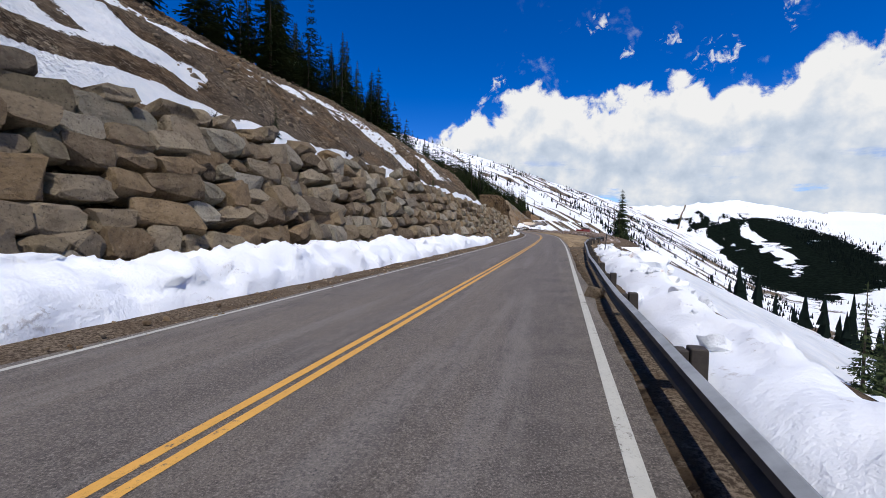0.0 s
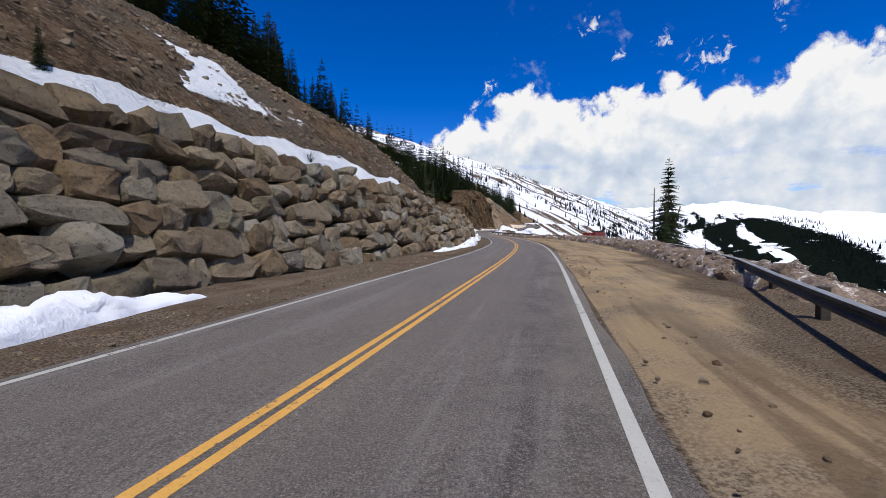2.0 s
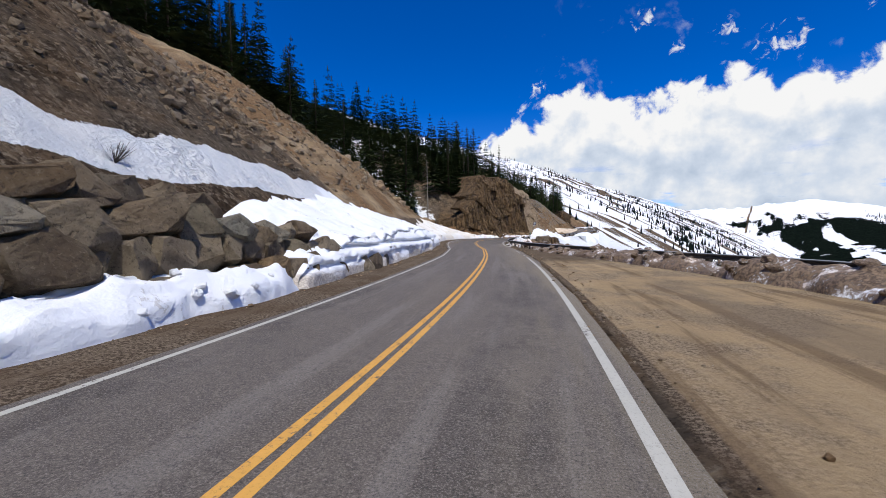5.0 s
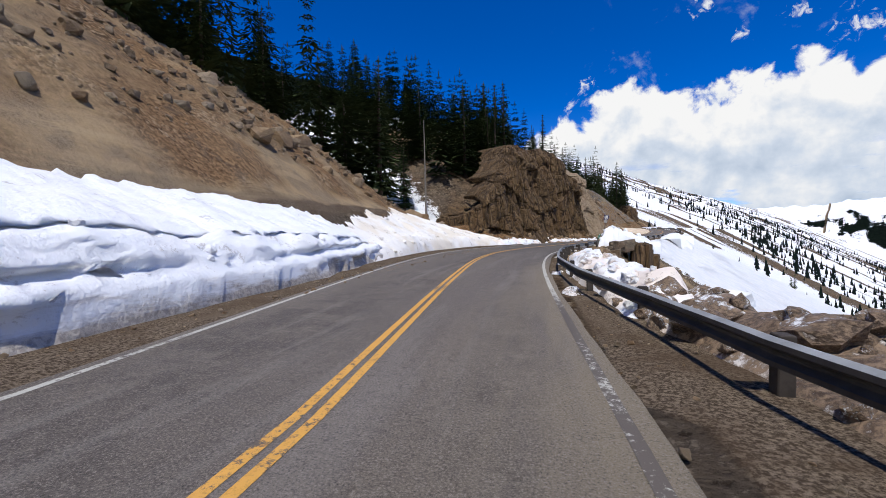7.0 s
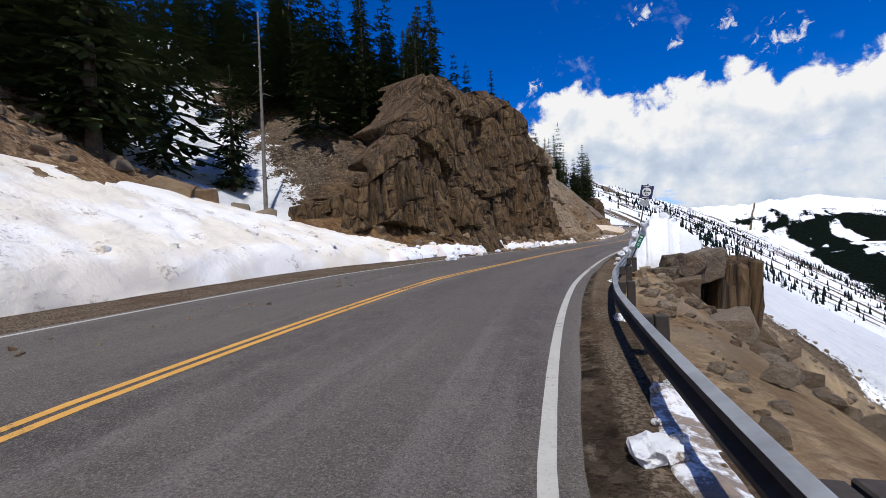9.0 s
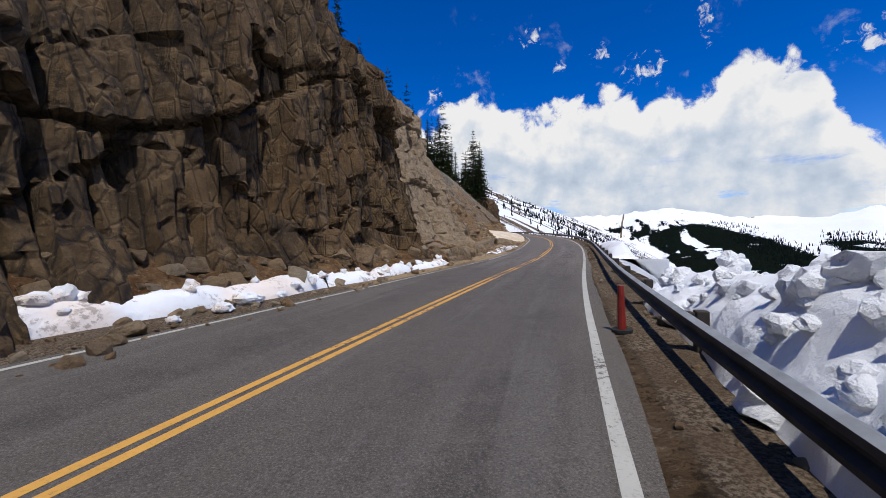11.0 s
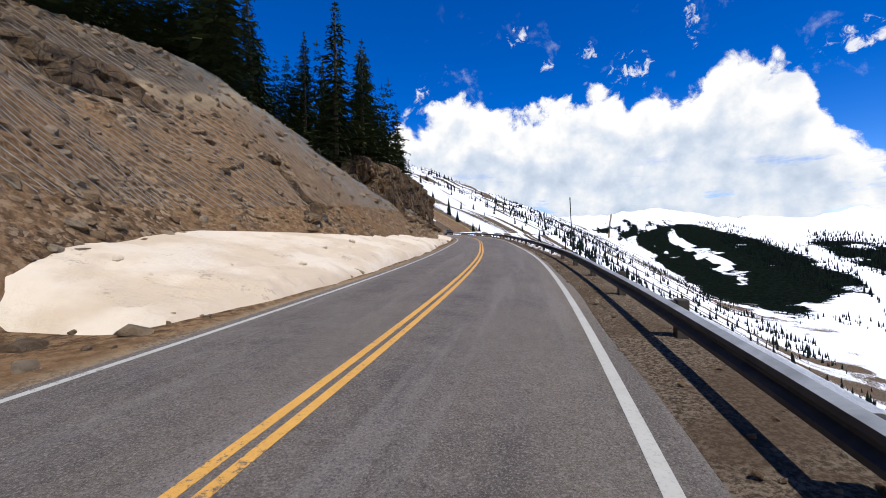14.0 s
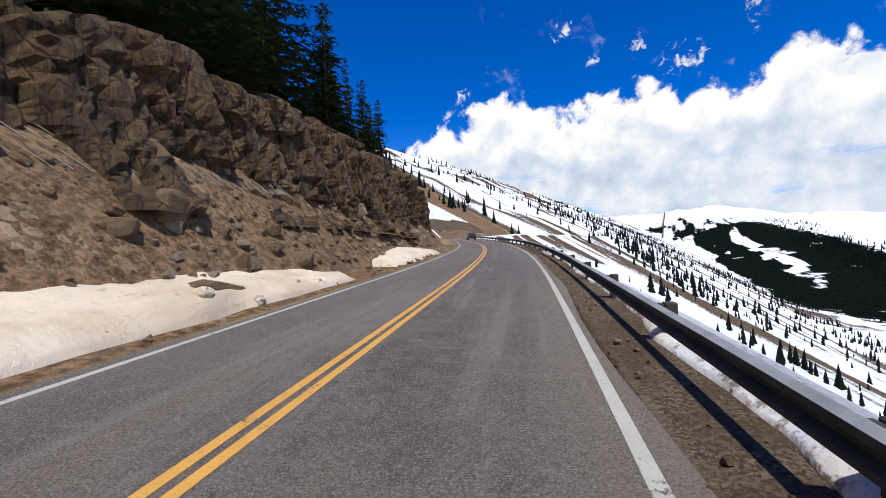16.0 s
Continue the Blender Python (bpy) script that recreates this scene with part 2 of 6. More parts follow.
def land():
    """Snow, soil, gravel and dark wood by the ground's own cover map."""
    n = Nodes("land")
    cover = n.attr("cover")
    sep = n.t.nodes.new("ShaderNodeSeparateColor")
    n.put(sep.inputs[0], cover.outputs["Color"])
    snowy, woody, rocky = sep.outputs
    fine, mid, big = n.noise(4.5, 8, 0.72), n.noise(0.7, 8, 0.68), n.noise(0.09, 6, 0.6)
    far, pebble = n.noise(0.02, 6, 0.62), n.cells(3.5)
    runs = n.noise(0.35, 6, 0.65, (0.35, 0.35, 1.0))
    soil = n.mix(n.mapped(mid, 0.38, 0.62), (0.048, 0.033, 0.022), (0.165, 0.112, 0.070))
    soil = n.mix(n.mapped(big, 0.42, 0.60, 0, 0.75), soil, (0.115, 0.094, 0.073))
    soil = n.mix(n.mapped(runs, 0.50, 0.64, 0, 0.5), soil, (0.19, 0.118, 0.062))
    soil = n.mix(n.mapped(fine, 0.54, 0.66, 0, 0.75), soil, (0.32, 0.255, 0.19))
    soil = n.mix(n.mapped(fine, 0.47, 0.37, 0, 0.85), soil, (0.038, 0.028, 0.02))
    grit = n.noise(22, 6, 0.75)
    gravel = n.mix(n.mapped(grit, 0.40, 0.60), (0.13, 0.095, 0.062), (0.32, 0.245, 0.165))
    gravel = n.mix(n.mapped(n.noise(0.5, 6, 0.65), 0.40, 0.58, 0, 0.8), gravel, (0.34, 0.245, 0.14))
    gravel = n.mix(n.mapped(mid, 0.55, 0.68, 0, 0.3), gravel, (0.17, 0.13, 0.095))
    ground_place, n.where = n.where, n.attr("lane").outputs["Vector"]
    rut, drift = n.noise(1.1, 6, 0.65, (1.0, 0.07, 1.0), 0.3), n.noise(0.35, 4, 0.6, (1.0, 0.2, 1.0))
    n.where = ground_place
    gravel = n.mix(n.mapped(rut, 0.54, 0.64, 0, 0.65), gravel, (0.36, 0.27, 0.165))
    gravel = n.mix(n.mapped(rut, 0.48, 0.38, 0, 0.7), gravel, (0.135, 0.092, 0.056))
    gravel = n.mix(n.mapped(drift, 0.46, 0.36, 0, 0.6), gravel, (0.17, 0.13, 0.09))
    verge = n.mix(n.mapped(grit, 0.42, 0.60), (0.060, 0.044, 0.031), (0.20, 0.155, 0.112))
    verge = n.mix(n.mapped(mid, 0.45, 0.62, 0, 0.7), verge, (0.085, 0.058, 0.038))
    verge = n.mix(n.mapped(rut, 0.54, 0.66, 0, 0.5), verge, (0.17, 0.132, 0.094))
    gravel = n.mix(n.mapped(rocky, 0.80, 0.95), verge, gravel)
    (clod, clod_d), (bit, bit_d) = n.patchwork(2.6, 2.2), n.patchwork(7.0, 1.6)
    stony = n.mapped(n.noise(0.22, 5, 0.6), 0.46, 0.66, 0.08, 0.9)
    stony = n.calc("MULTIPLY", stony, n.calc("SUBTRACT", 1.0, n.calc("MULTIPLY", n.mapped(rocky, 0.3, 0.5, 0, 0.92), n.mapped(rocky, 1.35, 1.1))))
    soil = n.mix(n.calc("MULTIPLY", n.mapped(clod, 0.62, 0.75, 0, 0.55), stony), soil, (0.24, 0.185, 0.13))
    soil = n.mix(n.calc("MULTIPLY", n.mapped(clod, 0.34, 0.2, 0, 0.6), stony), soil, (0.055, 0.04, 0.028))
    soil = n.mix(n.calc("MULTIPLY", n.mapped(bit, 0.72, 0.85, 0, 0.7), stony), soil, (0.34, 0.275, 0.20))
    soil = n.mix(n.calc("MULTIPLY", n.mapped(bit, 0.28, 0.15, 0, 0.7), stony), soil, (0.035, 0.026, 0.02))
    rust = n.mix(n.mapped(fine, 0.40, 0.62), (0.075, 0.044, 0.024), (0.27, 0.168, 0.090))
    rust = n.mix(n.mapped(mid, 0.44, 0.64, 0, 0.65), rust, (0.19, 0.115, 0.060))
    rust = n.mix(n.mapped(mid, 0.46, 0.36, 0, 0.6), rust, (0.10, 0.074, 0.054))
    rust = n.mix(n.calc("MULTIPLY", n.mapped(clod, 0.60, 0.75, 0, 0.5), stony), rust, (0.31, 0.205, 0.115))
    rust = n.mix(n.calc("MULTIPLY", n.mapped(clod, 0.36, 0.2, 0, 0.65), stony), rust, (0.075, 0.05, 0.032))
    rust = n.mix(n.calc("MULTIPLY", n.mapped(bit, 0.70, 0.85, 0, 0.7), stony), rust, (0.42, 0.31, 0.20))
    rust = n.mix(n.calc("MULTIPLY", n.mapped(bit, 0.30, 0.15, 0, 0.75), stony), rust, (0.05, 0.034, 0.022))
    col = n.mix(n.mapped(rocky, 0.35, 0.55), soil, gravel)
    talus = n.hue(rust, 0.5, 0.95, 1.05)
    col = n.mix(n.mapped(rocky, 1.1, 1.5), col, rust)
    col = n.mix(n.mapped(rocky, 1.5, 1.66), col, talus)
    wood = n.mix(n.mapped(n.noise(0.10, 8, 0.8), 0.42, 0.6), (0.003, 0.005, 0.004), (0.008, 0.012, 0.009))
    edge = n.calc("ADD", n.calc("MULTIPLY", fine, 0.4), n.calc("MULTIPLY", mid, 0.6))
    edge = n.calc("MULTIPLY_ADD", n.calc("SUBTRACT", edge, 0.5), 1.5, snowy)
    edge = n.calc("MULTIPLY_ADD", n.calc("SUBTRACT", far, 0.5), 0.8, edge)
    white = n.mix(n.mapped(mid, 0.36, 0.64), (0.78, 0.80, 0.83), (0.87, 0.87, 0.87))
    col = n.mix(n.mapped(edge, 0.47, 0.53), col, white)
    dark = n.calc("MULTIPLY_ADD", n.calc("SUBTRACT", n.noise(0.05, 8, 0.8), 0.5), 1.8, woody)
    col = n.mix(n.mapped(dark, 0.47, 0.53), col, wood)
    bump = n.calc("ADD", n.calc("MULTIPLY", mid, 1.0), n.calc("ADD", n.calc("MULTIPLY", fine, 0.6), n.calc("ADD", n.calc("MULTIPLY", pebble, 0.1), n.calc("ADD", n.calc("MULTIPLY", n.calc("MULTIPLY", clod_d, stony), -0.9), n.calc("MULTIPLY", n.calc("MULTIPLY", bit_d, stony), -0.4)))))
    return n.done(col, 0.9, bump, n.mapped(rocky, 0.4, 0.6, 0.45, 0.12), 1.0, specular=0.0)


ASPHALT, LAND = asphalt(), land()
YELLOW, WHITE_LINE = paint("yellow_line_paint", (0.68, 0.36, 0.08)), paint("white_line_paint", (0.50, 0.48, 0.42))


# ---------------------------------------------------------------- building helpers
def mesh_object(name, verts, faces, material, parent=None, smooth=False):
    me = bpy.data.meshes.new(name)
    me.from_pydata([tuple(v) for v in verts], [], [tuple(f) for f in faces])
    me.update()
    if material:
        me.materials.append(material)
    if smooth:
        me.polygons.foreach_set("use_smooth", [True] * len(me.polygons))
    ob = new(name, me)
    ob.parent = parent
    return ob


def part(name, bm, material, parent=None, label="", smooth=False):
    me = bpy.data.meshes.new(name)
    bm.to_mesh(me)
    bm.free()
    if material:
        me.materials.append(material)
    if smooth:
        me.polygons.foreach_set("use_smooth", [True] * len(me.polygons))
    ob = new(name, me)
    ob.parent = parent
    if label:
        tagged(ob, label)
    return ob


def grid_faces(rows, cols, flip=False):
    i, j = np.meshgrid(np.arange(rows - 1), np.arange(cols - 1), indexing="ij")
    a = (i * cols + j).ravel()
    f = np.stack([a, a + 1, a + cols + 1, a + cols], 1)
    return f[:, ::-1] if flip else f


def grid_mesh(name, places, material, flip=False, smooth=True):
    """A mesh from a grid of places, rows x cols x 3."""
    r, c, _ = places.shape
    f = grid_faces(r, c, flip)
    me = bpy.data.meshes.new(name)
    me.vertices.add(r * c)
    me.vertices.foreach_set("co", places.reshape(-1).astype(np.float32))
    me.loops.add(f.size)
    me.loops.foreach_set("vertex_index", f.reshape(-1).astype(np.int32))
    me.polygons.add(len(f))
    me.polygons.foreach_set("loop_start", np.arange(0, f.size, 4, dtype=np.int32))
    me.update(calc_edges=True)
    me.validate()
    me.materials.append(material)
    me.polygons.foreach_set("use_smooth", [smooth] * len(me.polygons))
    return new(name, me)


# ---------------------------------------------------------------- the ground
# left side: foot of the slope, then heights 3.2, 12, 25, 50 and 100 m further out
LEFT = knots([(-80, -12.2, 5.8, 13.6, 21.5, 34, 58), (20, -12.0, 5.8, 13.6, 21.8, 34, 58), (30, -11.7, 5.7, 13.6, 21.8, 34, 58), (60, -10.0, 4.9, 13.0, 21.2, 33, 56), (85, -8.7, 4.3, 12.8, 20.8, 32, 54),
              (100, -7.7, 3.4, 12.6, 20.4, 32, 54), (112, -7.3, 2.6, 12.0, 20.2, 33, 56), (125, -7.5, 2.2, 10.6, 20.2, 34, 56), (140, -8.3, 1.9, 9.8, 19.6, 33, 54), (150, -9, 2.2, 11.6, 22.5, 34, 52), (160, -9.6, 2.8, 11.9, 21.8, 33, 50),
              (172, -11.5, 3.4, 10.8, 20.0, 32, 52), (178, -12.2, 2.5, 8.8, 17.2, 31, 52), (184, -13, 1.4, 5.5, 13.5, 29, 52), (190, -17, 1.5, 6.0, 13, 29, 53), (200, -13.5, 6, 12, 18, 33, 55), (212, -12, 7.5, 12.5, 19, 33, 55),
              (225, -11.5, 7, 12, 20, 34, 56), (238, -9.5, 4.5, 12.0, 18, 33, 56), (246, -8.2, 3.4, 11.8, 17, 31, 55), (251, -9.0, 3.0, 11.6, 16.8, 30, 55), (256, -10.0, 2.8, 11.2, 16.5, 30, 55), (262, -8.6, 3.2, 11.8, 17, 30, 55), (268, -7.6, 3.6, 12.0, 17, 31, 56), (275, -7.3, 3.6, 10.8, 17.2, 31, 56),
              (285, -7, 3.9, 9.4, 16.8, 32, 56), (300, -7, 4.0, 9.2, 17, 33, 56), (330, -7.2, 4, 9.0, 17, 31, 56), (420, -9, 3, 8, 15, 28, 55), (5600, -9, 3, 8, 15, 28, 55)], False)
# right side: where the ground breaks off, and its steepness beyond
RIGHT = knots([(-80, 2.3, 0.74), (8, 2.4, 0.74), (20, 2.7, 0.7), (38, 3.9, 0.56), (46, 5.4, 0.5), (60, 8.5, 0.5), (75, 11, 0.5), (90, 13.5, 0.5), (105, 14.5, 0.5), (118, 12.5, 0.5), (128, 9, 0.5), (136, 5.4, 0.55),
               (142, 3.6, 0.6), (150, 2.3, 0.7), (158, 1.6, 0.66), (196, 1.7, 0.66), (206, 2.2, 0.65), (220, 2.15, 0.60), (5600, 2.15, 0.58)], False)
# guardrail: offset, and its height over the usual
RAIL = knots([(-60, 1.05, -0.16), (8, 1.08, -0.16), (20, 1.35, -0.16), (38, 2.2, -0.1), (46, 3.0, 0), (51, 3.8, 0), (56, 5.0, 0), (62, 6.6, 0), (75, 9.2, 0), (90, 11.5, 0), (105, 12.5, 0), (118, 10.5, 0), (128, 7, 0), (136, 3.4, 0), (142, 2.2, 0), (145, 1.95, 0), (150, 1.3, 0), (156, 0.98, 0), (163, 1.06, 0), (170, 1.04, -0.04), (175, 1.02, -0.08), (179, 1.16, -0.08), (182.5, 1.42, -0.08), (186, 1.66, -0.08), (192, 1.6, -0.08), (205, 1.6, -0.04), (220, 1.68, -0.05), (5600, 1.72, -0.04)], False)
FLOOR = -150.0


def near_height(s, u):
    left = LINES(s, 1) - 0.8
    foot, brink = np.minimum(LEFT(s, 1), left - 0.4), RIGHT(s, 1)
    d = foot - u - 0.6 * (1 - ramp(s, 112, 124))
    heights = [np.zeros_like(d)] + [LEFT(s, c) for c in range(2, 7)]
    outs = (0, 3.2, 12, 25, 50, 100)
    up = np.zeros_like(d)
    for k in range(5):
        up += (heights[k + 1] - heights[k]) * np.clip((d - outs[k]) / (outs[k + 1] - outs[k]), 0, 1)
    up += np.maximum(d - 100, 0) * 0.47
    up += rough(s, u, 55, 4, 61) * 9 * ramp(s, 350, 420) * ramp(d, 25, 80)
    e = u - brink
    down = -RIGHT(s, 2) * np.maximum(e, 0) * ramp(e, -1, 4)
    down -= 0.55 * np.maximum(e - 5, 0) * (1 - ramp(e, 24, 60)) * ramp(s, 158, 172) * (1 - ramp(s, 194, 206))
    return up + down


def bearings(x, y):
    dx, dy = x - 50.0, y - 190.0
    return np.degrees(np.arctan2(dx, dy)), np.hypot(dx, dy)


# crest of the far range: bearing, rise of the crest in degrees, where the rise begins
RANGE = knots([(-180, 3, 2400), (0, 3, 2400), (20, 3.0, 2300), (26, 3.2, 2200), (32, 3.0, 1900), (37, 3.3, 1700), (40, 2.7, 1500), (43, 2.1, 1350), (46, 1.7, 1250), (50, 1.4, 1150), (53, 1.7, 1100), (55, 2.2, 1080), (57, 1.2, 1060), (60, 1.5, 1050), (90, 2, 1000), (180, 3, 2400)], False)


def height(s, u):
    p = spot(s, u)
    x, y, z0 = p[..., 0], p[..., 1], p[..., 2]
    h = z0 + near_height(s, u)
    a = np.abs(u)
    h = h + rough(x, y, 90, 5, 3) * 9 * ramp(a, 40, 400) + rough(x, y, 14, 4, 5) * 1.0 * ramp(a, 16, 60) + rough(x, y, 300, 4, 8) * 30 * ramp(a, 300, 1200)
    slope = ramp(LEFT(s, 1) - u, 2.5, 6) * (1 - ramp(a, 60, 90)) * (s < 420)
    h = h + slope * (rough(x, y, 5.5, 3, 6) * 0.5 + rough(x, y, 2.8, 2, 16, True) * 0.34)
    top = 240 + 40 * rough(x, y, 700, 3, 12)
    h = np.where(u < 0, top - np.log1p(np.exp(np.clip((top - h) / 30, -40, 40))) * 30, h)
    floor = FLOOR + rough(x, y, 120, 4, 9) * 3
    h = floor + np.log1p(np.exp(np.clip((h - floor) / 12, -40, 40))) * 12
    th, r = bearings(x, y)
    crest = np.tan(np.radians(RANGE(th, 1))) * 3700
    k = ramp(r, RANGE(th, 2), 3800)
    k = 0.55 * k + 0.45 * np.clip((r - RANGE(th, 2)) / (3800 - RANGE(th, 2)), 0, 1)
    far = FLOOR + k * (crest - FLOOR) * np.where(r > 3800, 1 - (r - 3800) / 4000, 1) + rough(x, y, 520, 5, 20, True) * 120 * k * (1.25 - k) + rough(x, y, 230, 4, 33, True) * 30 * k + rough(x, y, 90, 4, 31) * 10 * k
    far = np.where((u > 0) | (s > 1200), far, -999)
    return np.maximum(h, far), far > h

def graded(fine_a, fine_b, step, low, high, growth):
    out = list(np.arange(fine_a, fine_b, step))
    v, d = fine_b, step
    while v < high:
        out.append(v)
        d *= growth
        v += d
    out.append(high)
    v, d = fine_a, step
    back = []
    while True:
        d *= growth
        v -= d
        if v <= low:
            break
        back.append(v)
    return np.array([low] + back[::-1] + out)


def snow_cover(s, u, x, y, hgt, slope):
    """Where snow lies near the road: strips and drifts, by station and by distance out."""
    d = LEFT(s, 1) - u
    left = np.zeros_like(u)
    strip = 1.4 * ramp(d, 4.4, 4.9) * (1 - ramp(d, 5.9, 6.6)) * (1 - ramp(s, 128, 140))
    left = np.maximum(left, strip)
    upper = ramp(rough(x, y, 7, 4, 44), -0.14, 0.22) * ramp(d, 7.2, 9) * (1 - ramp(d, 17, 24)) * (1 - ramp(s, 60, 90))
    left = np.maximum(left, upper * 0.85)
    gully = np.exp(-((s - 187 - 0.10 * np.maximum(d, 0)) / (5.0 + 0.16 * np.maximum(d, 0))) ** 2)
    left = np.maximum(left, gully * ramp(d, -3, 2))
    woods = ramp(d, 24, 40) * (0.22 + 0.22 * ramp(s, 150, 165) * (1 - ramp(s, 215, 235)) + 0.45 * rough(x, y, 12, 3, 46))
    left = np.maximum(left, woods)
    left = np.maximum(left, ramp(s, 338, 352) * ramp(d, 0, 2) * (0.66 + 0.85 * rough(x, y, 22, 4, 49)))
    left -= 1.2 * ramp(s, 358, 364) * (1 - ramp(s, 455, 475)) * (1 - ramp(d + 3 * rough(x, y, 9, 3, 50), 8, 12))
    right = ramp(u, RIGHT(s, 1) + 1.0 - 1.2 * (1 - ramp(s, 34, 44)) - 0.8 * ramp(s, 196, 215), RIGHT(s, 1) + 3.0 - 2.3 * ramp(s, 196, 215)) * (0.78 + 0.18 * rough(x, y, 8, 3, 47))
    right -= 1.1 * ramp(s, 160, 170) * (1 - ramp(s, 196, 206)) * (1 - ramp(u + 3 * rough(x, y, 6, 3, 48), 10, 17))
    right -= 0.45 * ramp(s, 118, 128) * (1 - ramp(s, 160, 176)) * (1 - ramp(u, 16, 30))
    right -= 0.6 * ramp(s, 60, 75) * (1 - ramp(s, 118, 130)) * (1 - ramp(u, 22, 26))
    return np.where(u < 0, left, right)


# belts of wood on the far range: bearing, upper and lower bound in degrees of height
BELTS = [knots([(-180, -9, -9), (27, -9, -9), (30, 1.7, 1.0), (32.3, 2.0, 0.6), (35.6, 1.8, -0.9), (38.1, 1.6, -4.0), (42, 1.1, -6.2), (45.2, 0.2, -7.5), (48, -1.1, -8.2), (50, -2.0, -8.3), (52.8, -3.7, -6.0), (54.5, -4.6, -5.2), (57, -9, -9), (180, -9, -9)], False),
         knots([(-180, -9, -9), (49.5, -9, -9), (51.2, -0.3, -0.9), (54.6, -0.6, -3.0), (57, -1.4, -4.2), (59.7, -2.4, -5.8), (70, -1.0, -5.5), (120, 0, -5), (140, -9, -9), (180, -9, -9)], False)]


def clearing(th, seen, x, y):
    """A ragged snow run slanting down through the first belt."""
    along = np.clip((th - 38.8) / 7.2, 0, 1)
    off = seen - (0.2 - 5.0 * along) + 1.1 * rough(x, y, 80, 5, 64)
    ends = ramp(th, 38.2, 39.6) * (1 - ramp(th, 45.2, 46.4))
    return ends * (1 - ramp(np.abs(off), 0.2 + 0.35 * along, 0.6 + 0.5 * along))


def build_ground():
    s = graded(-60, 330, 0.65, -80, 5500, 1.035)
    u = graded(-30, 16, 0.42, -2600, 4700, 1.035)
    S, U = np.meshgrid(s, u, indexing="ij")
    H, far = height(S, U)
    P = spot(S, U)
    x, y = P[..., 0], P[..., 1]
    bed = (U > LINES(S, 1) - 0.5) & (U < LINES(S, 3) + 0.45)
    H = np.where(bed, H - 0.06, H)
    P[..., 2] = H
    ob = grid_mesh("ground", P, LAND, flip=True)
    gs = np.abs(np.gradient(H, axis=1) / np.gradient(U, axis=1))
    snow = snow_cover(S, U, x, y, H, gs)
    beyond = ramp(np.abs(U), 60, 140) + ramp(S, 420, 600)
    snow = np.where(beyond > 0, snow * (1 - np.clip(beyond, 0, 1)) + np.clip(beyond, 0, 1) * (0.64 + 0.30 * rough(x, y, 60, 4, 50) + 0.85 * rough(S, U * 0.14, 20, 4, 52) * (1 - ramp(U, 250, 600))), snow)
    cut = ramp(S, 398, 412) * (1 - ramp(S, 470, 530)) * ramp(-U, 4, 6) * (1 - ramp(-U + 3 * rough(S, U, 9, 3, 55), 10, 13 - 5 * ramp(S, 430, 500)))
    runnel = np.exp(-((S - 388 + 0.25 * U) / 7.0) ** 2) + 0.8 * np.exp(-((S - 407 + 0.3 * U) / 2.2) ** 2) * ramp(-U, 5, 9)
    below = ramp(S, 370, 400) * (1 - ramp(S, 560, 700)) * ramp(U, 3, 5) * (1 - ramp(U, 20, 40))
    snow = snow - cut * 1.3 + below * (-0.22 + 1.3 * rough(S, U * 0.08, 6, 3, 56))
    snow = np.where(S > 340, np.maximum(snow, 1.2 * ramp(runnel, 0.3, 0.8) * ramp(-U, 4, 7) * (1 - ramp(-U, 40, 60))), snow)
    snow = np.where(far, 0.88 + 0.95 * np.minimum(0, rough(x, y, 220, 6, 53, True)) * ramp(H, 20, 120), snow)
    th, r = bearings(x, y)
    rise = np.clip((H - FLOOR) / 230, 0, 1)
    seen = np.degrees(np.arctan2(H - 5, r))
    wood = np.full_like(H, -0.3)
    for belt in BELTS:
        inside = np.minimum(belt(th, 1) - seen, seen - belt(th, 2)) + 0.8 * rough(x, y, 140, 6, 61)
        wood = np.maximum(wood, np.clip(0.5 + inside * 0.8, -0.3, 1.2))
    wood -= (1.0 + 0.9 * rough(x, y, 45, 4, 65)) * clearing(th, seen, x, y)
    wood -= (0.15 + 1.1 * rough(x, y, 38, 4, 69)) * (1 - ramp(th, 36, 42)) * (wood > 0)
    wood -= 0.8 * ramp(rough(x, y, 70, 5, 63), 0.22, 0.5) * (wood > 0)
    wood = np.where(far | (H < FLOOR + 14), wood, -0.3)
    slope_trees = 0.22 + 0.45 * rough(x, y, 70, 4, 62) - 0.25 * ramp(U, 0, 250)
    wood = np.where(~far & (np.abs(U) > 60) & (H > FLOOR + 14), slope_trees * ramp(np.abs(U), 60, 140), wood)
    wood = np.where(~far & (U < -45) & (S < 440), 0.9 * ramp(-U, 45, 75) * (1 - ramp(S, 380, 440)), wood)
    lay_by = ramp(S, 34, 46) * (1 - ramp(S, 118, 136))
    gravel = ((U > LINES(S, 3) + 0.3) & (U < RIGHT(S, 1) + 1.2 - 1.0 * ramp(S, 196, 215))) * (0.62 + 0.4 * lay_by * (1 - ramp(U + 1.6 * rough(x, y, 4, 3, 58), 1.5 + 5 * ramp(S, 40, 100), 4.0 + 6 * ramp(S, 40, 100))))
    gravel = np.maximum(gravel, ((U < LINES(S, 1)) & (U > LEFT(S, 1) - 1.5 * (S > 205))) * np.where(S > 205, 1.0, 0.62))
    rubbly = ramp(S, 224, 230) * (1 - ramp(S, 243, 249)) + ramp(S, 262, 272) * (1 - ramp(S, 330, 350))
    reach = 2.4 * rough(x, y, 6, 4, 57) + LEFT(S, 1) - U
    spill = ramp(S, 226, 234) * (1 - ramp(S, 330, 350)) * (1 - ramp(reach, 8.0, 12.0))
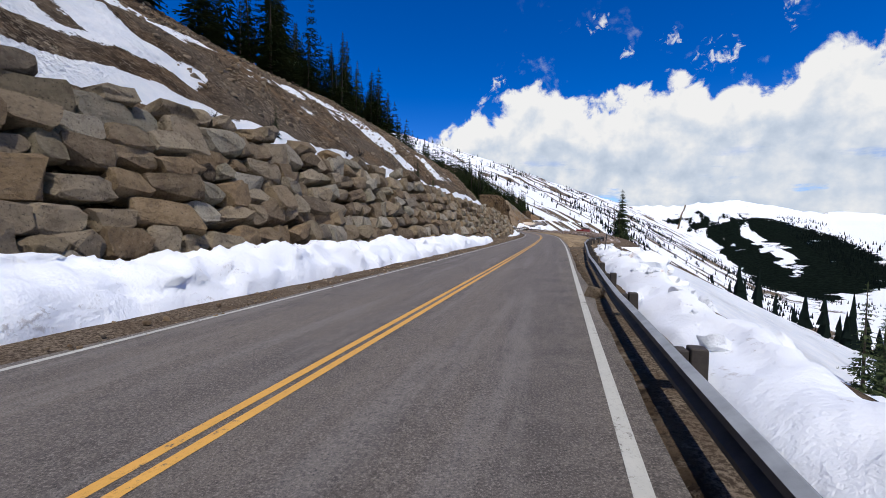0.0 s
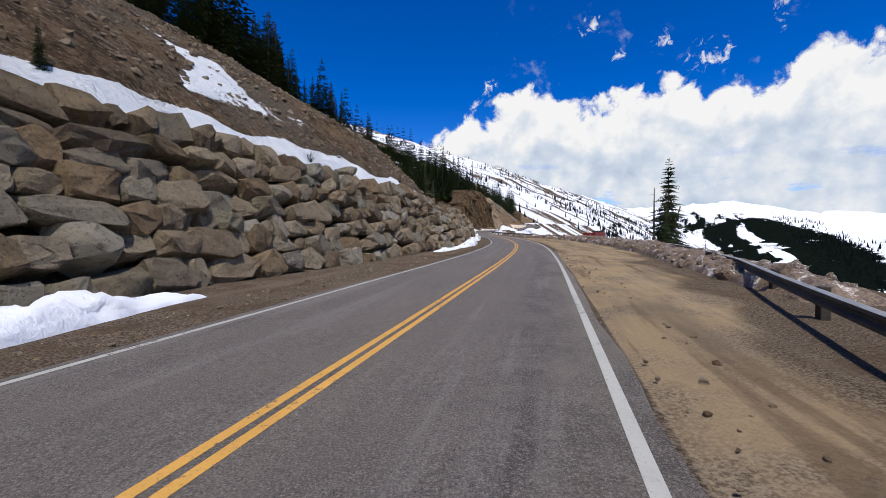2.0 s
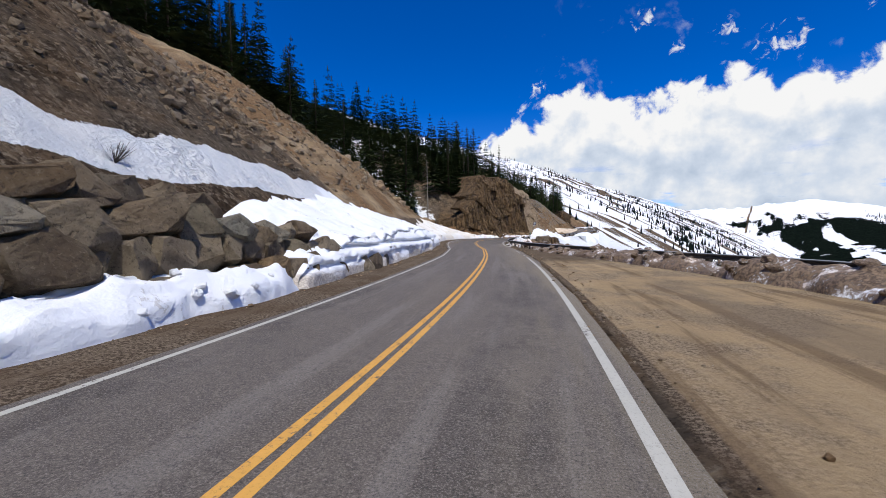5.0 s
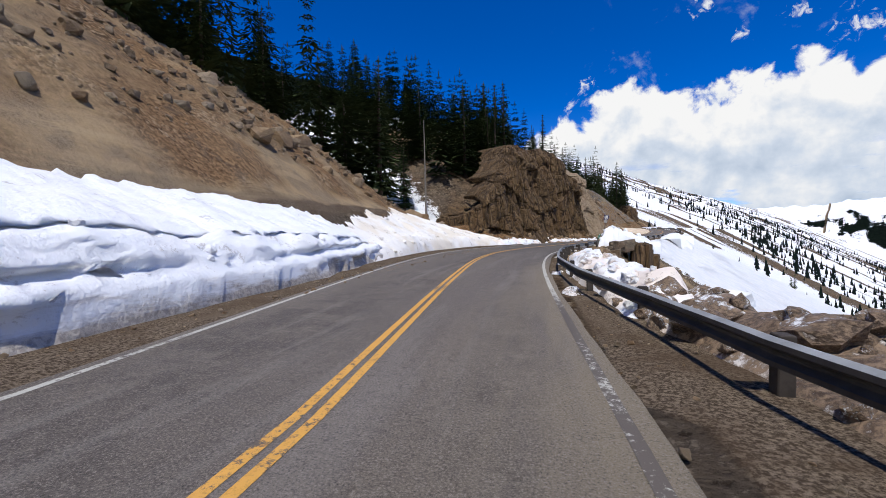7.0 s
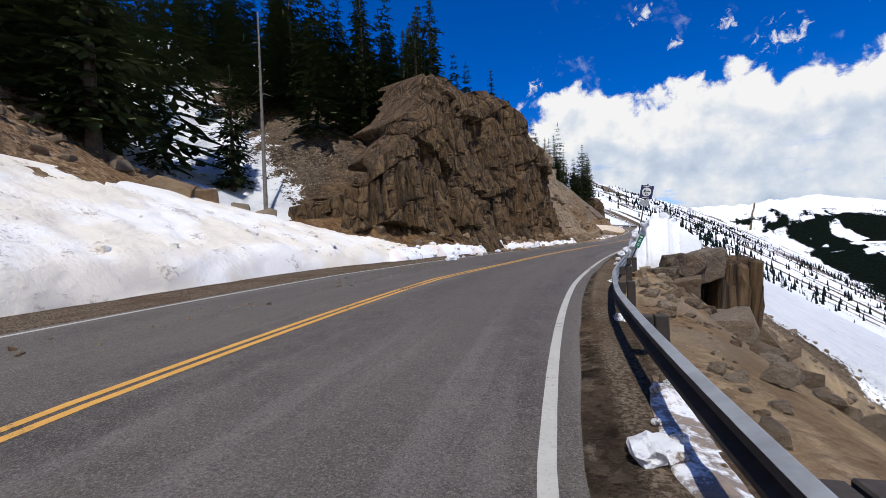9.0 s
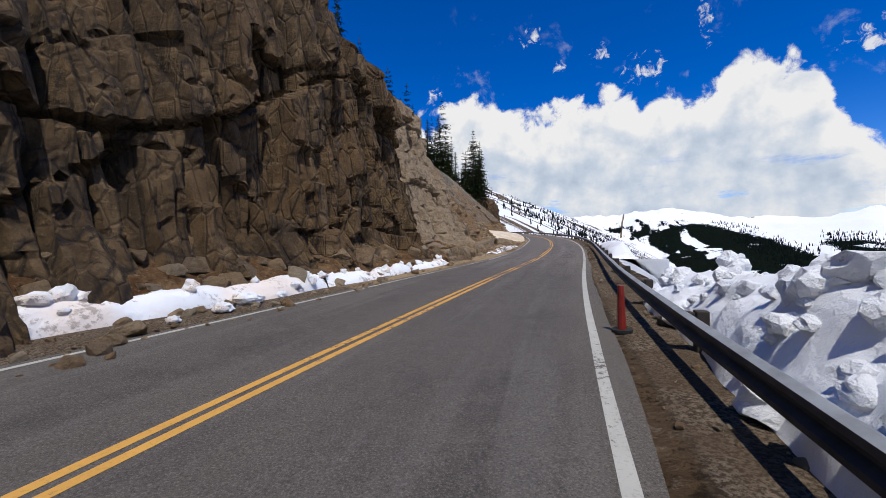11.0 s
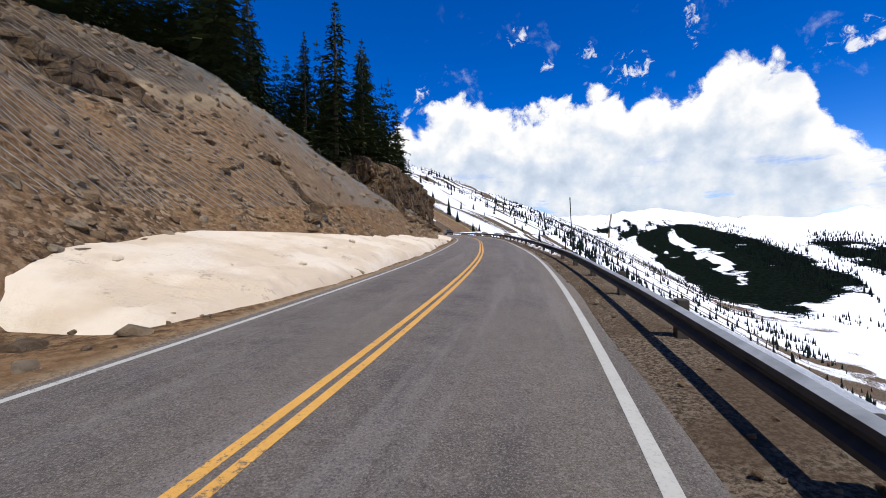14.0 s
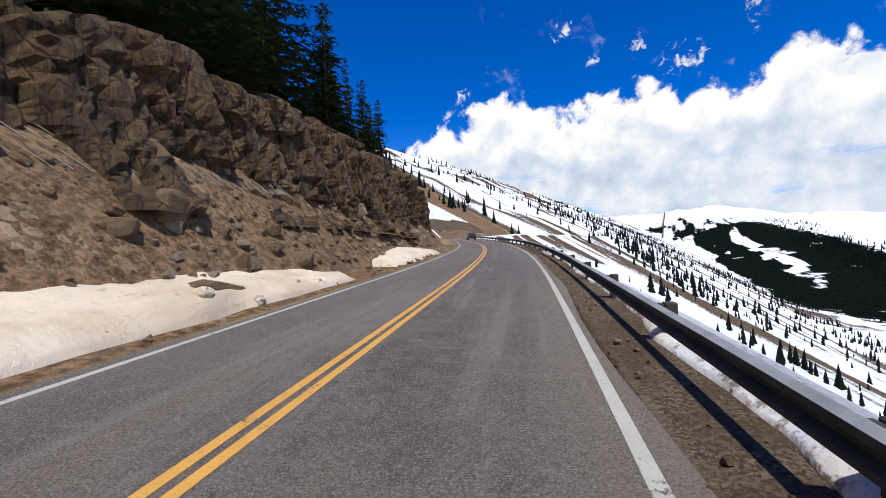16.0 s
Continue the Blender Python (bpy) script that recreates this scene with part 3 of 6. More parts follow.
    loose = np.clip(rubbly, 0, 1) * (1 - ramp(reach, 5.0, 8.5))
    gravel = np.maximum(gravel, np.maximum(1.5 * spill, 1.75 * loose) * (U < LINES(S, 1) - 0.5))
    gravel = np.maximum(gravel, 1.7 * ramp(cut, 0.3, 0.7))
    drop = ramp(S, 150, 162) * (1 - ramp(S, 198, 206)) * ramp(U, RAIL(S, 1) - 0.2, RAIL(S, 1) + 0.5)
    gravel = np.where(drop > 0.01, np.maximum(gravel * (1 - drop), drop * (1.3 + 0.35 * rough(x, y, 1.6, 4, 60))), gravel)
    bare = ramp(S, 122, 142) * (1 - ramp(S, 180, 187)) * ramp(LEFT(S, 1) - U, 2, 5) * (1 - ramp(-U, 40, 46))
    gravel = np.maximum(gravel, bare * (1.42 + 0.5 * rough(x, y, 5, 4, 59)))
    snow = np.where((U > LEFT(S, 1) + 0.3) & (U < RIGHT(S, 1) + 0.6 - 0.5 * ramp(S, 196, 215)), 0.0, snow)
    lane = np.stack([U, S, 0 * U], -1)
    ob.data.attributes.new("lane", "FLOAT_VECTOR", "POINT").data.foreach_set("vector", lane.reshape(-1).astype(np.float32))
    att = ob.data.color_attributes.new("cover", "FLOAT_COLOR", "POINT")
    rgba = np.stack([np.clip(snow, -1, 2), np.clip(wood, -1, 2), gravel, np.ones_like(snow)], -1)
    att.data.foreach_set("color", rgba.reshape(-1).astype(np.float32))
    return tagged(ob, "brown dirt slopes, gravel shoulder and snow-covered mountainsides", "ground", kind="structure")


ground = build_ground()


def ribbon(name, stations, lo, hi, lift, material, cols=2, sides=0.0):
    """A strip that follows the road between two lateral lines."""
    w = np.linspace(0, 1, cols)
    U = lo[:, None] * (1 - w) + hi[:, None] * w
    P = spot(np.repeat(stations[:, None], cols, 1), U, lift)
    if sides:
        a, b = P[:, :1].copy(), P[:, -1:].copy()
        a[..., 2] -= sides
        b[..., 2] -= sides
        P = np.concatenate([a, P, b], 1)
    ob = grid_mesh(name, P, material, flip=True, smooth=False)
    across = np.concatenate([U[:, :1], U, U[:, -1:]], 1) if sides else U
    lane = np.stack([across, np.repeat(stations[:, None], across.shape[1], 1), 0 * across], -1)
    ob.data.attributes.new("lane", "FLOAT_VECTOR", "POINT").data.foreach_set("vector", lane.reshape(-1).astype(np.float32))
    return ob


rs = np.arange(-60, 620, 1.0)
wob = rough(rs, rs * 0, 6, 3, 70) * 0.10
road = tagged(ribbon("road", rs, LINES(rs, 1) - 0.24 + wob, LINES(rs, 3) + 0.26 + rough(rs, rs * 0 + 9, 5, 3, 71) * 0.16, 0.0, ASPHALT, 9, 0.3),
              "worn grey asphalt two-lane mountain road", "road", kind="structure")


def stripes():
    for name, col, off, width, mat, label in (("edge_line", 1, 0, 0.11, WHITE_LINE, "thin worn white edge line on the asphalt"), ("edge_line", 3, 0, 0.13, WHITE_LINE, "worn white edge line on the asphalt"),
                                              ("centre_line", 2, -0.098, 0.11, YELLOW, "faded yellow double centre line"), ("centre_line", 2, 0.098, 0.11, YELLOW, "faded yellow double centre line")):
        c = LINES(rs, col) + off
        ob = ribbon(name, rs, c - width / 2, c + width / 2, 0.005, mat)
        tagged(ob, label, "road marking", kind="structure")


stripes()


# ---------------------------------------------------------------- clouds
def cloud_bank():
    n = Nodes("cloud")
    n.t.nodes.remove(n.out)
    xyz = n.t.nodes.new("ShaderNodeSeparateXYZ")
    n.put(xyz.inputs[0], n.where)
    bear = n.calc("MULTIPLY", n.calc("ARCTAN2", xyz.outputs[0], xyz.outputs[1]), 57.29578)
    flat = n.calc("SQRT", n.calc("ADD", n.calc("POWER", xyz.outputs[0], 2.0), n.calc("POWER", xyz.outputs[1], 2.0)))
    up = n.calc("MULTIPLY", n.calc("ARCTAN2", xyz.outputs[2], flat), 57.29578)
    crest = n.t.nodes.new("ShaderNodeFloatCurve")
    # the high crest behind the view is unseen, added as neutral fill light
    pts = [(-180, 30), (-130, 32), (-80, 26), (-55, 12), (-38, 2), (-10, 5), (-2, 10), (3, 14.2), (8, 16.8), (12, 18.0), (15, 19.4), (18, 18.2), (22, 16.8), (27, 17.6), (31, 18.2), (36, 16.8), (41, 17.2), (46, 18.6), (50.5, 17.4), (52.5, 12), (55, 8.5), (60, 6), (75, 4.5), (110, 8), (140, 22), (180, 30)]
    cv = crest.mapping.curves[0]
    while len(cv.points) < len(pts):
        cv.points.new(0.5, 0.5)
    for p, (a, b) in zip(cv.points, pts):
        p.location = ((a + 180) / 360, (b + 10) / 50)
    crest.mapping.update()
    n.put(crest.inputs["Value"], n.calc("DIVIDE", n.calc("ADD", bear, 180.0), 360.0))
    edge = n.calc("SUBTRACT", n.calc("MULTIPLY", crest.outputs[0], 50.0), 10.0)
    place = n.t.nodes.new("ShaderNodeCombineXYZ")
    n.put(place.inputs[0], bear), n.put(place.inputs[1], up)
    n.where = place.outputs[0]
    puff = n.calc("ADD", n.calc("MULTIPLY", n.noise(0.26, 10, 0.62, None, 0.3), 1.0), n.calc("MULTIPLY", n.cells(0.45, "SMOOTH_F1"), -0.35))
    inside = n.calc("ADD", n.calc("SUBTRACT", edge, up), n.calc("MULTIPLY", n.calc("SUBTRACT", puff, 0.36), 10.0))
    fray = n.calc("MULTIPLY", n.calc("SUBTRACT", n.noise(0.9, 10, 0.62, None, 0.6), 0.5), 7.0)
    small = -1.0
    for b0, e0, wide, tall in ((35, 19.6, 3.4, 2.6), (22, 25, 2.0, 1.6), (30.5, 22.4, 2.4, 1.2), (25.5, 21.2, 1.3, 1.6), (55, 17.8, 3.6, 2.0), (54.5, 24.6, 4.2, 2.2), (41.5, 23.5, 1.2, 4.0), (9, 19.2, 1.8, 1.6)):
        far_off = n.calc("ADD", n.calc("POWER", n.calc("ABSOLUTE", n.calc("DIVIDE", n.calc("SUBTRACT", bear, float(b0)), wide)), 2.0), n.calc("POWER", n.calc("ABSOLUTE", n.calc("DIVIDE", n.calc("SUBTRACT", up, float(e0)), tall)), 2.0))
        small = n.calc("MAXIMUM", small, n.calc("SUBTRACT", 0.25, far_off))
    tufts = n.calc("MULTIPLY", n.mapped(n.calc("ADD", n.calc("MULTIPLY", small, 1.6), fray), 0.0, 1.3), n.mapped(small, -1.0, -0.2, 0.0, 0.85))
    thick = n.mapped(inside, -0.3, 1.1)
    wisps = n.calc("MULTIPLY", n.mapped(n.noise(0.22, 9, 0.6, None, 0.3), 0.58, 0.80), n.mapped(up, 32.0, 14.0, 0.0, 0.7))
    wisps = n.calc("MULTIPLY", wisps, n.mapped(bear, 4.0, 14.0))
    cover = n.calc("MAXIMUM", thick, n.calc("MAXIMUM", wisps, tufts))
    gap = n.calc("MULTIPLY", n.mapped(n.noise(0.16, 6, 0.6, (0.6, 2.2, 1)), 0.56, 0.68), n.mapped(up, 11.0, 5.0))
    cover = n.calc("MULTIPLY", cover, n.calc("SUBTRACT", 1.0, n.calc("MULTIPLY", gap, 0.85)))
    here = n.noise(0.17, 6, 0.5, None, 0.2)
    lower = n.t.nodes.new("ShaderNodeMapping")
    lower.inputs["Location"].default_value = (-0.9, 1.9, 0.0)
    n.put(lower.inputs["Vector"], n.where)
    billow = n.noise(0.55, 7, 0.55)
    n.where = lower.outputs[0]
    relief = n.calc("SUBTRACT", here, n.noise(0.17, 6, 0.5, None, 0.2))
    # sunlit tops and grey hollows of the cloud are painted into its glow
    shade = n.calc("ADD", n.mapped(inside, 0.0, 10.0, 0.98, 0.50), n.calc("ADD", n.calc("MULTIPLY", relief, 1.3), n.calc("MULTIPLY", n.calc("SUBTRACT", billow, 0.5), 0.55)))
    col = n.steps(shade, (0.10, (0.45, 0.55, 0.70)), (0.48, (0.68, 0.76, 0.88)), (0.85, (1.0, 1.0, 1.0)))
    em, clear, both = n.t.nodes.new("ShaderNodeEmission"), n.t.nodes.new("ShaderNodeBsdfTransparent"), n.t.nodes.new("ShaderNodeMixShader")
    n.put(em.inputs[0], col)
    em.inputs[1].default_value = 0.92
    n.put(both.inputs[0], cover), n.put(both.inputs[1], clear.outputs[0]), n.put(both.inputs[2], em.outputs[0])
    n.put(n.t.nodes["Material Output"].inputs[0], both.outputs[0])
    b = np.radians(np.arange(-180, 181, 2.0))
    e = np.radians(np.arange(-3, 51, 2.0))
    B, E = np.meshgrid(b, e, indexing="ij")
    R = 4500
    P = np.stack([np.sin(B) * np.cos(E) * R, np.cos(B) * np.cos(E) * R, np.sin(E) * R], -1)
    ob = grid_mesh("backdrop", P, n.m)
    ob.location = (40, 150, 0)
    return tagged(ob, "bank of white cumulus clouds in a deep blue sky, its unseen back added as fill light", "clouds", kind="structure")


cloud_bank()

# ---------------------------------------------------------------- materials of the things
def stone(name, tones, tint=0.35, scale=1.0, cracks=0.5, dark=1.0, cast=0.5, laid=False):
    """Rough rock: a tone for each piece, mottling, lichen and dark fissures."""
    n = Nodes(name)
    if laid:
        n.where = n.t.nodes.new("ShaderNodeNewGeometry").outputs["Position"]
    pick = n.calc("FRACT", n.calc("ADD", n.random(), n.island()))
    k = 1.0 / (len(tones) - 1)
    col = n.steps(pick, *[(i * k, t) for i, t in enumerate(tones)])
    mott, fine, big = n.noise(2.2 * scale, 8, 0.7), n.noise(11 * scale, 7, 0.75), n.noise(0.6 * scale, 5, 0.6)
    col = n.mix(n.mapped(mott, 0.46, 0.60, 0, tint), col, (0.38, 0.30, 0.21))
    col = n.mix(n.mapped(mott, 0.50, 0.36, 0, 0.55 * dark), col, (0.11, 0.078, 0.055))
    col = n.mix(n.mapped(big, 0.50, 0.64, 0, cast), col, (0.19, 0.115, 0.065))
    col = n.mix(n.mapped(fine, 0.55, 0.68, 0, 0.35), col, (0.42, 0.34, 0.25))
    col = n.mix(n.mapped(fine, 0.46, 0.34, 0, 0.75 * dark), col, (0.045, 0.036, 0.03))
    fiss = n.cells(0.9 * scale, "DISTANCE_TO_EDGE", (1, 1, 0.5))
    col = n.mix(n.mapped(fiss, 0.02, 0.0, 0, cracks * 0.6), col, (0.05, 0.04, 0.033))
    bump = n.calc("ADD", n.calc("MULTIPLY", mott, 1.0), n.calc("ADD", n.calc("MULTIPLY", fine, 0.5), n.mapped(fiss, 0.0, 0.04, 0.0, 0.3 * cracks)))
    return n.done(col, 0.88, bump, 0.24, 1.0, specular=0.1)


def jointed(name):
    """Bedrock split by upright joints, rust-stained, with dark clefts."""
    n = Nodes(name)
    mott, fine, big = n.noise(1.6, 8, 0.7), n.noise(9, 8, 0.75), n.noise(0.28, 5, 0.6)
    runs = n.noise(1.1, 6, 0.65, (1.0, 1.0, 0.16), 0.4)
    hair = n.noise(4.5, 5, 0.6, (1.0, 1.0, 0.12), 0.3)
    col = n.mix(n.mapped(mott, 0.40, 0.62), (0.068, 0.041, 0.019), (0.150, 0.094, 0.045))
    col = n.mix(n.mapped(big, 0.46, 0.60, 0, 0.55), col, (0.135, 0.077, 0.033))
    col = n.mix(n.mapped(runs, 0.54, 0.66, 0, 0.5), col, (0.22, 0.150, 0.083))
    col = n.mix(n.mapped(runs, 0.47, 0.37, 0, 0.75), col, (0.056, 0.036, 0.020))
    col = n.mix(n.mapped(hair, 0.42, 0.34, 0, 0.85), col, (0.028, 0.019, 0.014))
    crack, slab = n.cells(0.75, "DISTANCE_TO_EDGE", (1.0, 1.0, 0.32)), n.cells(1.9, "DISTANCE_TO_EDGE", (1.0, 1.0, 0.5))
    col = n.mix(n.mapped(crack, 0.035, 0.0, 0, 0.9), col, (0.022, 0.015, 0.011))
    col = n.mix(n.mapped(slab, 0.03, 0.0, 0, 0.6), col, (0.035, 0.023, 0.016))
    col = n.mix(n.mapped(fine, 0.56, 0.68, 0, 0.45), col, (0.29, 0.208, 0.125))
    col = n.mix(n.mapped(fine, 0.45, 0.33, 0, 0.7), col, (0.045, 0.029, 0.019))
    bump = n.calc("ADD", n.calc("MULTIPLY", mott, 0.8), n.calc("ADD", n.calc("MULTIPLY", fine, 0.45), n.calc("ADD", n.calc("MULTIPLY", runs, 0.9), n.calc("ADD", n.mapped(crack, 0.0, 0.10, 0.0, 0.5), n.mapped(slab, 0.0, 0.08, 0.0, 0.25)))))
    return n.done(col, 0.9, bump, 0.26, 1.0)


def snow(name, dirt, tint, base=(0.84, 0.85, 0.87), splash=0.0):
    n = Nodes(name)
    lump, fine, big = n.noise(1.1, 6, 0.55), n.noise(9, 7, 0.7), n.noise(0.4, 4, 0.55)
    col = n.mix(n.mapped(big, 0.42, 0.6), base, tint)
    soil = n.calc("ADD", n.calc("MULTIPLY", fine, 0.45), n.calc("MULTIPLY", lump, 0.55))
    col = n.mix(n.mapped(soil, 0.60 - 0.13 * dirt, 0.66 - 0.11 * dirt, 0, min(1.0, 0.35 + 0.6 * dirt)), col, n.mix(n.mapped(fine, 0.40, 0.62), (0.075, 0.05, 0.034), (0.25, 0.175, 0.115)))
    if splash:
        rise = n.attr("rise").outputs["Fac"]
        mud = n.calc("ADD", rise, n.calc("MULTIPLY", n.calc("SUBTRACT", n.noise(0.7, 7, 0.7, (0.3, 0.3, 2.0)), 0.5), 2.2))
        col = n.mix(n.mapped(mud, 0.55, 0.1, 0, splash), col, n.mix(n.mapped(fine, 0.42, 0.6), (0.22, 0.165, 0.115), (0.50, 0.42, 0.32)))
    bump = n.calc("ADD", n.calc("MULTIPLY", lump, 1.0), n.calc("MULTIPLY", fine, 0.3))
    return n.done(col, 0.65, bump, 0.22, 0.7, specular=0.35)


def needles(name, a, b):
    n = Nodes(name)
    col = n.mix(n.noise(1.2, 5, 0.7), a, b)
    col = n.mix(n.calc("MULTIPLY", n.random(), 0.5), col, tuple(0.6 * v for v in a))
    return n.done(col, 0.8, n.noise(30, 3), 0.02, 0.5, specular=0.0)


def plain(name, colour, roughness=0.6, metallic=0.0, vary=0.25, scale=6.0):
    n = Nodes(name)
    k = n.noise(scale, 6, 0.65)
    col = n.mix(n.mapped(k, 0.3, 0.75), colour, tuple(c * (1 - vary) for c in colour))
    return n.done(col, roughness, n.noise(scale * 6, 4), 0.006, 0.4, metallic)


WALL_STONE = stone("wall_stone", [(0.215, 0.158, 0.098), (0.29, 0.235, 0.165), (0.23, 0.156, 0.086), (0.125, 0.094, 0.064), (0.38, 0.335, 0.26), (0.20, 0.172, 0.118), (0.26, 0.175, 0.095), (0.10, 0.074, 0.050), (0.30, 0.228, 0.145), (0.25, 0.232, 0.182), (0.17, 0.122, 0.078), (0.34, 0.275, 0.19), (0.19, 0.136, 0.082)], 0.16, 1.0, 0.15, 0.9, 0.2, True)
CLIFF = stone("cliff_rock", [(0.25, 0.185, 0.12), (0.28, 0.21, 0.142), (0.22, 0.16, 0.10)], 0.3, 0.8, 0.4, 0.95, 0.35)
OUTCROP = jointed("outcrop_rock")
RUBBLE = stone("rubble_rock", [(0.28, 0.18, 0.098), (0.35, 0.25, 0.15), (0.25, 0.152, 0.078), (0.40, 0.32, 0.225), (0.17, 0.108, 0.06)], 0.3, 1.6, 0.0, 0.5)
SNOW = snow("snow", 0.12, (0.84, 0.84, 0.85))
PLOUGHED_SNOW = snow("ploughed_snow", 0.12, (0.84, 0.84, 0.85), splash=0.8)
DIRTY_SNOW = snow("dirty_snow", 0.45, (0.80, 0.71, 0.64))
GRITTY_SNOW = snow("gritty_snow", 0.95, (0.76, 0.69, 0.63))
MUDDY_SNOW = snow("muddy_snow", 1.7, (0.70, 0.60, 0.52))
CREAM_SNOW = snow("cream_snow", 0.25, (0.60, 0.475, 0.33), (0.71, 0.60, 0.455))
OLD_SNOW = snow("old_snow", 0.3, (0.76, 0.69, 0.58), (0.83, 0.80, 0.75))
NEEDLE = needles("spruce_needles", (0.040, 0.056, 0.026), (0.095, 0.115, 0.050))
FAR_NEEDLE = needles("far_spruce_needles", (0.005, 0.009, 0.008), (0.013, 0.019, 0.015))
BARK = plain("spruce_bark", (0.10, 0.075, 0.055), 0.9, 0, 0.5, 4)
DEAD_WOOD = plain("grey_dead_wood", (0.23, 0.20, 0.175), 0.9, 0, 0.5, 5)
# rail steel on its shaded side: the shade is put into the colour
SHADED_STEEL = plain("shaded_rail_steel", (0.060, 0.052, 0.047), 0.7, 0.1, 0.5, 3.0)
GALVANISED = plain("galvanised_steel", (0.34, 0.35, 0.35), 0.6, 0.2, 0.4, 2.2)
POST_WOOD = plain("tarred_post_wood", (0.055, 0.045, 0.038), 0.85, 0, 0.45, 7)


# ---------------------------------------------------------------- shapes
def rock_mesh(name, seed, chamfer=0.22, jag=0.10, lumps=6, craggy=0.0):
    """A quarried block about one metre across: a jittered, chamfered hull."""
    r = random.Random(seed)
    bm = bmesh.new()
    for x in (-1, 1):
        for y in (-1, 1):
            for z in (-1, 1):
                c = chamfer * r.uniform(0.5, 1.5)
                j = [r.uniform(-jag, jag) for _ in range(3)]
                for ax in range(3):
                    p = [x * 0.5, y * 0.5, z * 0.5]
                    p[ax] *= 1 - 2 * c * r.uniform(0.6, 1.3)
                    p = [p[i] + j[i] + r.uniform(-0.03, 0.03) for i in range(3)]
                    bm.verts.new(p)
    for _ in range(lumps):
        v = Vector([r.gauss(0, 1) for _ in range(3)]).normalized() * r.uniform(0.52, 0.64)
        bm.verts.new(v)
    out = bmesh.ops.convex_hull(bm, input=bm.verts[:])
    loose = [v for v in bm.verts if not v.link_faces]
    bmesh.ops.delete(bm, geom=loose, context="VERTS")
    if craggy:
        bmesh.ops.subdivide_edges(bm, edges=bm.edges[:], cuts=1, use_grid_fill=True)
        for v in bm.verts:
            v.co += v.co.normalized() * craggy * noise.fractal(v.co * 2.4 + Vector((seed * 1.7, 0, 0)), 0.8, 2.0, 3)
    me = bpy.data.meshes.new(name)
    bm.to_mesh(me)
    bm.free()
    return me


ROCKS = []
for _i in range(14):
    ROCKS.append(rock_mesh("stone", 100 + _i, (0.17, 0.22, 0.28)[_i % 3], (0.09, 0.13, 0.17)[_i % 3], 6, 0.09))
ROUND = [rock_mesh("stone", 150 + _i, 0.29, 0.10, 9, 0.09) for _i in range(8)]
for _m in ROCKS + ROUND:
    _m.materials.append(WALL_STONE)
SCREE = []
for _i in range(10):
    SCREE.append(rock_mesh("rock", 300 + _i, 0.2, 0.2, 3))
    SCREE[-1].materials.append(RUBBLE)


def joined(name, pieces, material, parent=None):
    """One mesh from many (mesh, matrix)."""
    V, L, N, base = [], [], [], 0
    cache = {}
    for me, m in pieces:
        if me.name not in cache:
            co, lv, lt = np.empty(len(me.vertices) * 3, np.float32), np.empty(len(me.loops), np.int32), np.empty(len(me.polygons), np.int32)
            me.vertices.foreach_get("co", co), me.loops.foreach_get("vertex_index", lv), me.polygons.foreach_get("loop_total", lt)
            cache[me.name] = (co.reshape(-1, 3), lv, lt)
        co, lv, lt = cache[me.name]
        a = np.array(m)
        V.append(co @ a[:3, :3].T + a[:3, 3])
        L.append(lv + base)
        N.append(lt)
        base += len(co)
    V, L, N = np.concatenate(V), np.concatenate(L), np.concatenate(N)
    me = bpy.data.meshes.new(name)
    me.vertices.add(len(V))
    me.vertices.foreach_set("co", V.reshape(-1).astype(np.float32))
    me.loops.add(len(L))
    me.loops.foreach_set("vertex_index", L.astype(np.int32))
    me.polygons.add(len(N))
    me.polygons.foreach_set("loop_start", (np.cumsum(N) - N).astype(np.int32))
    me.update(calc_edges=True)
    me.polygons.foreach_set("use_smooth", np.zeros(len(N), bool))
    me.materials.append(material)
    ob = new(name, me)
    ob.parent = parent
    return ob


def placed(s, u, w=0.0, sx=1.0, sy=1.0, sz=1.0, turn=0.0, tilt=(0.0, 0.0)):
    """A matrix at a spot by the road: x across the road, y along it."""
    p = spot(s, u, w)
    return Matrix.Translation(Vector(p.tolist())) @ Euler((tilt[0], tilt[1], -float(heading(s)) + turn)).to_matrix().to_4x4() @ Matrix.Diagonal((sx, sy, sz, 1))


_GS, _GU = np.arange(-62, 400, 1.0), np.concatenate([np.arange(-90, -30, 2.0), np.arange(-30, 24, 0.5), np.arange(24, 60, 2.0)])
_GW = np.array(height(np.repeat(_GS[:, None], len(_GU), 1), np.repeat(_GU[None, :], len(_GS), 0))[0]) - spot(np.repeat(_GS[:, None], len(_GU), 1), np.repeat(_GU[None, :], len(_GS), 0))[..., 2]


def ground_w(s, u):
    """Height of the ground over the road's own level at that station and offset."""
    i = int(np.clip((s - _GS[0]), 0, len(_GS) - 2))
    f = min(max(s - _GS[i], 0), 1)
    return float((1 - f) * np.interp(u, _GU, _GW[i]) + f * np.interp(u, _GU, _GW[i + 1]))


# ---------------------------------------------------------------- the dry-stone wall
WALL = knots([(-30, -11.9, 6.6), (20, -11.7, 6.6), (30, -11.2, 6.7), (46, -10.3, 6.3), (60, -9.4, 5.4), (70, -8.8, 5.35), (78, -8.5, 5.2), (86, -8.1, 4.8), (93, -7.6, 4.4), (103, -7.1, 3.7), (112, -6.9, 2.6), (121, -6.9, 0.7)], False)


